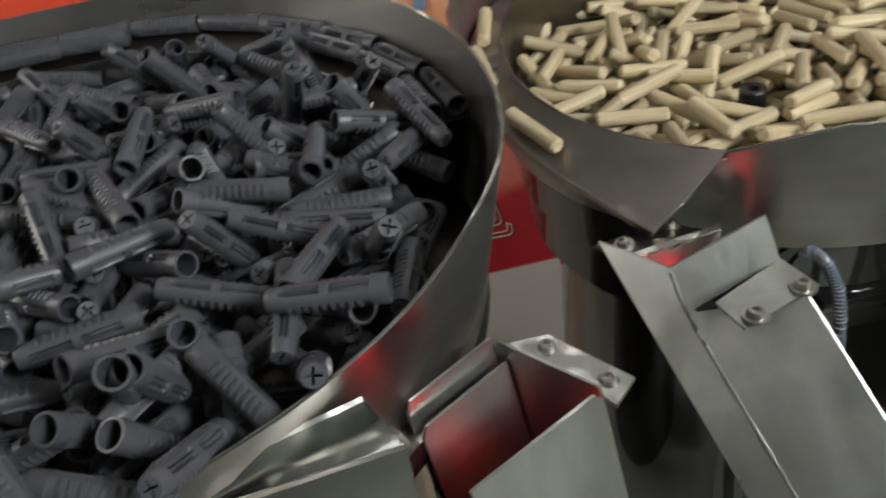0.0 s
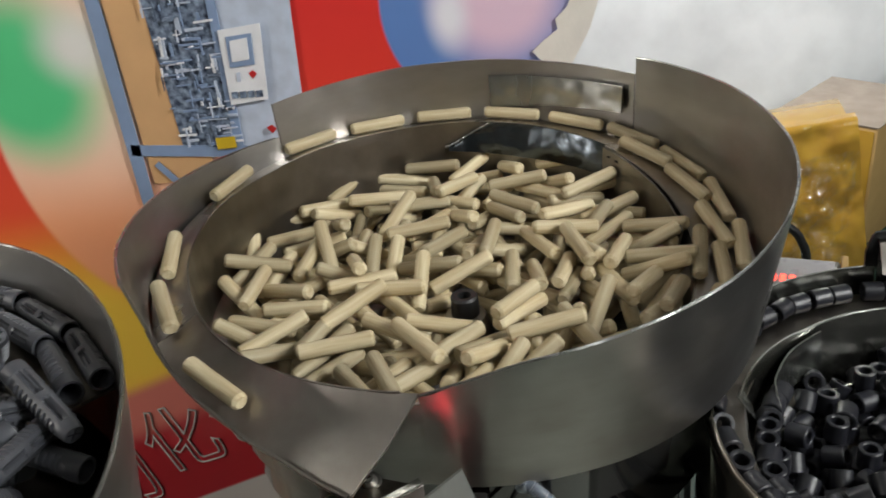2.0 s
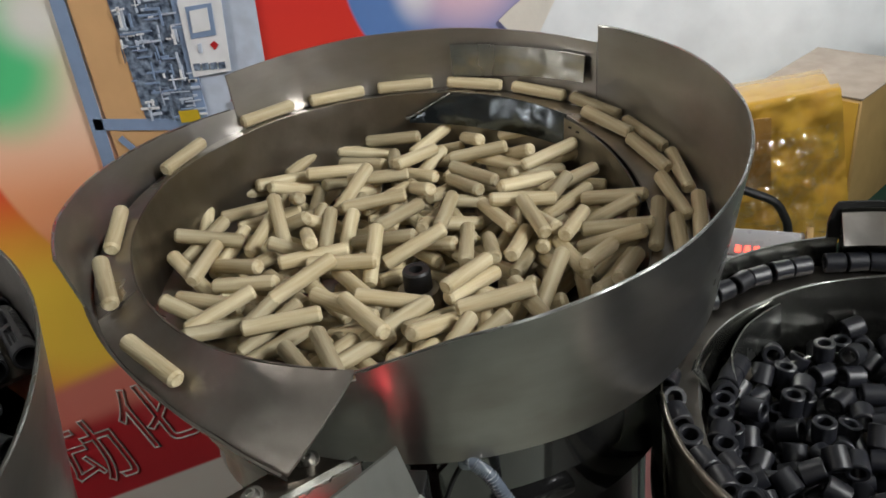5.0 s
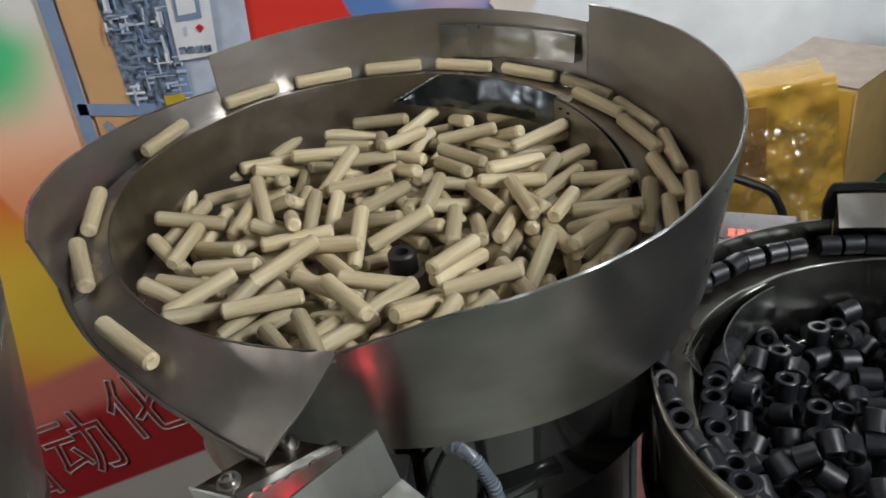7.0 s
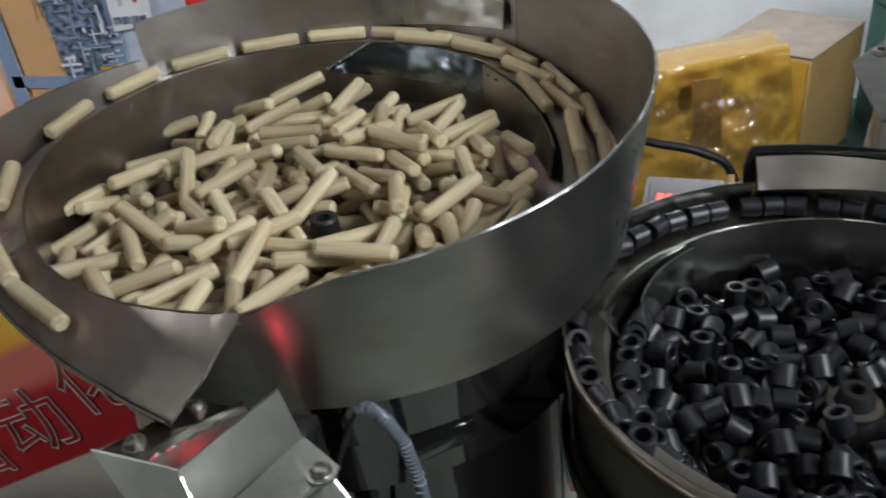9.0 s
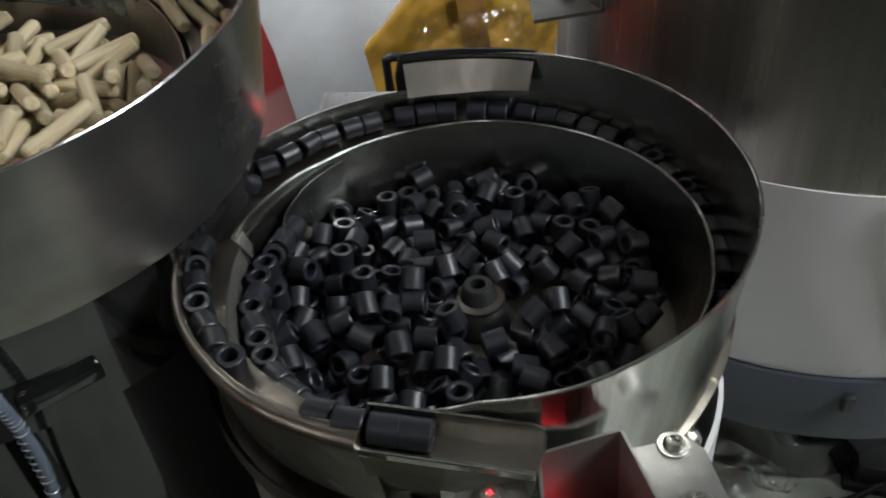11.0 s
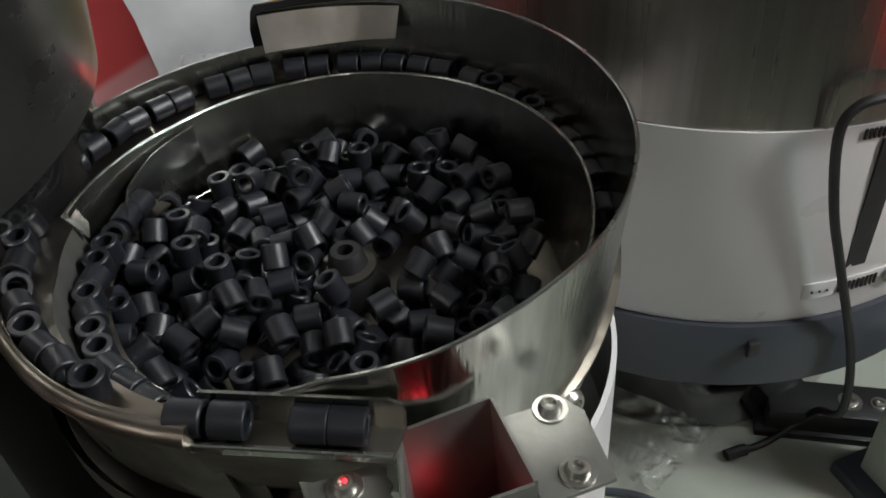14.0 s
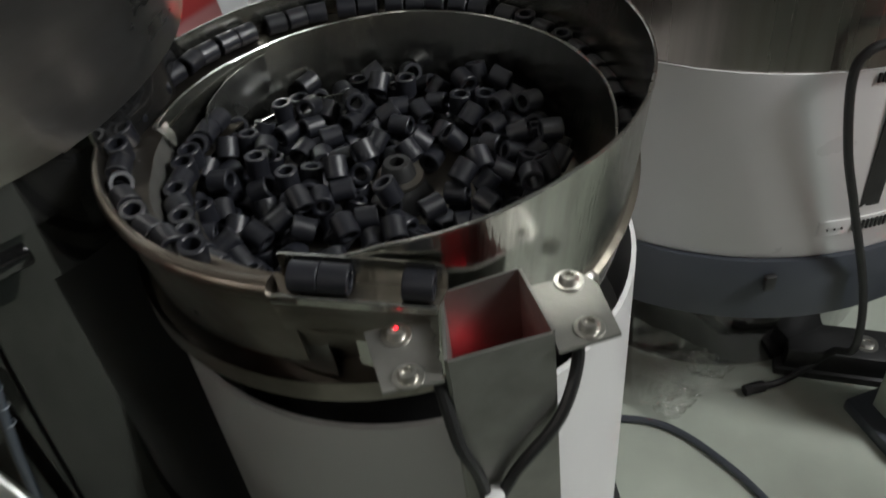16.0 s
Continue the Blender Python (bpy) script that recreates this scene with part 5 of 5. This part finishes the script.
def on_spout(f, g=0.70):
    """A dowel lying along the spout, g of the way out from its inner edge."""
    a, b = (rim_point(IN(k)).lerp(rim_point(OUT(k)), g) for k in (f - 0.12, f + 0.12))
    d = b - a
    p = rim_point(IN(f)).lerp(rim_point(OUT(f)), g) + Vector((0, 0, 0.0062))
    return rod_pose(p.x, p.y, p.z, math.atan2(d.y, d.x), math.atan2(d.z, math.hypot(d.x, d.y)), 20, False)


ADV = [(0, 0), (7.2, 0), (7.5, 3), (8.0, 13), (8.5, 26), (9.0, 32), (16, 32)]
for k, (a, aside) in enumerate([(34, 0), (50, 0), (66, 0), (83, 0), (101, 0), (119, 0), (138, 0), (165, 0.004), (196, 0.006), (211.5, 0.004),
                                (18, 0.002), (26, 0.014), (2, 0.003), (9, 0.016), (-14, 0.004), (-6, 0.017), (-28, 0.006), (42, 0.015), (-20, 0.022), (-36, 0.020), (-1, 0.031)]):
    lean = 0 if k < 10 else rg.uniform(4, 9) * (1 if k % 2 else -1)
    m0 = on_track(a, 0.0051, aside)
    ob = piece(first_dowel, "wooden_dowel", dowel_mesh, m0, M_WOOD, "", "", "")
    rows = []
    for t, d in ADV:
        stop = min(a + d, {9: 234.5, 8: 219.5}.get(k, 400))
        m = on_track(stop, 0.0051, aside) if stop < 214 else on_spout((stop - 217) / 50, 0.66)
        if lean:
            m = m @ Matrix.Rotation(radians(lean), 4, m.to_3x3().inverted() @ Vector((0, 0, 1)))
        rows.append((t, m))
    MOVES.append((ob, rows))
# the dowel on the spout, which slides off and drops into the chute
lip = on_spout(0.36, 0.72)
ob = piece(first_dowel, "wooden_dowel", dowel_mesh, lip, M_WOOD, "", "", "")
MOVES.append((ob, [(0, lip), (7.2, lip), (7.5, on_spout(0.46, 0.71)), (8.0, on_spout(0.62, 0.68)),
                   (8.2, rod_pose(-0.043, -0.211, 0.339, radians(-28), -0.38, 20, False)),
                   (8.4, rod_pose(-0.027, -0.226, 0.344, radians(-30), -0.45, 20, False)),
                   (8.6, rod_pose(-0.004, -0.238, 0.328, radians(-35), -0.75, 20, False)),
                   (8.8, rod_pose(0.075, -0.302, 0.225, radians(-37), -0.70, 20, False)), (16, rod_pose(0.075, -0.302, 0.225, radians(-37), -0.70, 20, False))]))

# grey plugs in their bowl: at rest throughout
rg = random.Random(23)
heap = Heap(0.26, 0.0024, lambda q: 0.356 - 0.02 * np.minimum(q, 0.3) + 0.4 * np.maximum(q - 0.150, 0))
first_plug = None
buried = []
settled = heap.settle(450, 0.049, 0.0060, 0.206, rg, 6)
for n, (x, y, z, yaw, slope) in enumerate(settled):
    if rg.random() < 0.34:
        yaw, slope = radians(rg.uniform(215, 335)), radians(rg.uniform(18, 62))
        z += 0.006 * math.sin(slope)
    m = rod_pose(AC.x + x, AC.y + y, z - 0.002, yaw, slope, rg.uniform(0, 360), rg.random() < 0.55)
    if n < len(settled) - 275:
        buried.append(m)
        continue
    ob = piece(first_plug, "wall_plug", plug_mesh, m, M_PLUG, "grey ribbed nylon wall plug lying in the bowl", "wall plug", "wall plugs")
    first_plug = first_plug or ob
me = first_plug.data
vs = np.array([v.co for v in me.vertices])
fs = [tuple(p.vertices) for p in me.polygons]
verts, faces = [], []
for m in buried:
    a = np.array(m)
    base = len(verts)
    verts.extend((vs @ a[:3, :3].T + a[:3, 3]).tolist())
    faces.extend(tuple(base + k for k in f) for f in fs)
low = bpy.data.meshes.new("wall_plug_heap")
low.from_pydata(verts, [], faces)
low.materials.append(M_PLUG)
tagged(new("wall_plug_heap", low), "deeper layer of grey nylon wall plugs", "wall plugs", "", "stuff")
for k in range(13):
    a = 46 + k * 12.6
    ri, zi, ro, zo = TA(a)
    for aside in ((0.0, 0.0145) if k in (0, 1, 2, 6, 7) else (0.0,)):
        r = ro - 0.0062 - aside
        m = rod_pose(AC.x + r * math.cos(radians(a)), AC.y + r * math.sin(radians(a)), zo + 0.0062, radians(a + 90) + rg.uniform(-0.08, 0.08), 0.02, rg.uniform(0, 360), rg.random() < 0.4)
        copy_thing(first_plug, m)

# black spacers in their bowl
rg = random.Random(31)
heap = Heap(0.20, 0.0018, lambda q: 0.226 - 0.07 * np.minimum(q, 0.2) + 0.5 * np.maximum(q - 0.105, 0))
heap.h[np.hypot(heap.gx - 0.010, heap.gy + 0.015) < 0.018] = 0.27
first_spacer = None
nutC = Vector((0.317, -0.115, 0))
TURN_C = [(0, -14), (10.8, -14), (12.3, -9), (13.5, -4.5), (14.75, 0), (16, 0)]
for x, y, z, yaw, slope in heap.settle(262, 0.0135, 0.0070, 0.114, rg, 7, 0.019, (0.010, -0.016)):
    if math.hypot(x - 0.042, y + 0.004) < 0.021:
        continue
    kind = rg.random()
    cx, cy = nutC.x - 0.008 + x, nutC.y + y
    if kind < 0.55:
        m = rod_pose(cx, cy, z, yaw, slope, 0, False)
    elif kind < 0.75:
        m = rod_pose(cx, cy, z, yaw, radians(rg.uniform(65, 90)), 0, False)
    else:
        m = rod_pose(cx, cy, z, yaw, radians(rg.uniform(20, 60)), 0, False)
    ob = piece(first_spacer, "plastic_spacer", spacer_mesh, m, M_RING, "short black plastic tube spacer lying in the bowl", "spacer", "spacers in the bowl")
    first_spacer = first_spacer or ob
    MOVES.append((ob, [(t, turned(nutC, m, a)) for t, a in TURN_C]))


def on_ring(a, aside=0.0, stand=0.0, twist=0.0):
    """A spacer on the spacer track at the angle a."""
    ri, zi, ro, zo = TC(a)
    r = ro - 0.0078 - aside
    z = float(np.interp(r, [ri, ro], [zi, zo])) + 0.0072
    return rod_pose(CC.x + r * math.cos(radians(a)), CC.y + r * math.sin(radians(a)), z, radians(a + 90 + twist), radians(stand), 0, False)


for k in range(15):
    a = 148 + k * 6.9
    ri, zi, ro, zo = T2(a)
    copy_thing(first_spacer, rod_pose(CC.x + (ro - 0.0075) * math.cos(radians(a)), CC.y + (ro - 0.0075) * math.sin(radians(a)), zi + 0.0074, radians(a + 90 + rg.uniform(-25, 25)), radians(rg.choice([0, 0, 85, 30])), 0, False))
a = -10.0
k = 0
while a < 238:
    near = k % 5 in (1, 2, 4)
    gap = rg.uniform(6.4, 8.6) if a > 135 else rg.uniform(5.5, 5.9) if near else rg.uniform(6.0, 9.5)
    twist = rg.uniform(-28, 28) if a > 135 else rg.uniform(-6, 6)
    stand = 0 if a > 40 or rg.random() < 0.6 else 90
    stand = rg.choice([0, 0, 0, 80, 40]) if a > 135 else stand
    ob = copy_thing(first_spacer, on_ring(a, 0, stand, twist))
    MOVES.append((ob, [(t, on_ring(a + d, 0, stand, twist)) for t, d in TURN_C]))
    a += gap
    k += 1


# spacers queued in the lower lane along the inner strips
for i in range(15):
    a = 150 + i * 6.4 + rg.uniform(-0.6, 0.6)
    q = CC + 0.1185 * Vector((math.cos(radians(a)), math.sin(radians(a)), 0))
    m = rod_pose(q.x, q.y, 0.2315 + 0.012 * (i / 15), radians(a + 90 + rg.uniform(-14, 14)), rg.choice([0, 0, 0.1, 1.45]), 0, False)
    ob = copy_thing(first_spacer, m)
    MOVES.append((ob, [(t, turned(CC, m, d * 0.6)) for t, d in TURN_C]))


def in_spout(f):
    """A spacer in the outlet trough, f from its start to its end."""
    if f < 0:
        return on_ring(251 + 27 * f, 0.0)
    p = trough(0.05 + 0.95 * f, 0.0, 0.0)
    return rod_pose(p.x, p.y, p.z, math.atan2(TRD.y, TRD.x), -0.064, 0, False)


fall = rod_pose(0.338, -0.292, 0.18, 0.3, -1.2, 0, False)
QUEUE = [  # how far each spacer of the queue has slid along the trough, by seconds
    [(0, 0.22), (10.2, 0.22), (12.3, 0.48), (13.0, 0.59), (13.5, 0.66), (14.0, 0.76), (14.5, 0.88), (14.7, 0.93)],
    [(0, 0.02), (10.2, 0.02), (12.3, 0.25), (13.0, 0.32), (13.5, 0.45), (14.0, 0.56), (14.5, 0.69), (15.0, 0.88), (16, 0.88)],
    [(0, -0.18), (10.2, -0.18), (12.3, 0.00), (13.0, 0.03), (13.5, 0.08), (14.0, 0.13), (14.5, 0.20), (15.0, 0.33), (16, 0.34)],
    [(0, -0.38), (10.2, -0.38), (12.3, -0.20), (13.5, -0.12), (14.5, 0.00), (15.0, 0.13), (16, 0.14)],
]
for n, slide in enumerate(QUEUE):
    ob = copy_thing(first_spacer, in_spout(slide[0][1]))
    rows = [(t, in_spout(f)) for t, f in slide]
    if n == 0:
        rows += [(14.9, rod_pose(0.334, -0.296, 0.280, -0.2, -0.9, 0, False)), (15.1, fall), (16, fall)]
    MOVES.append((ob, rows))


def motions():
    """Keys every piece that moves."""
    for ob, rows in MOVES:
        walk(ob, rows)


motions()
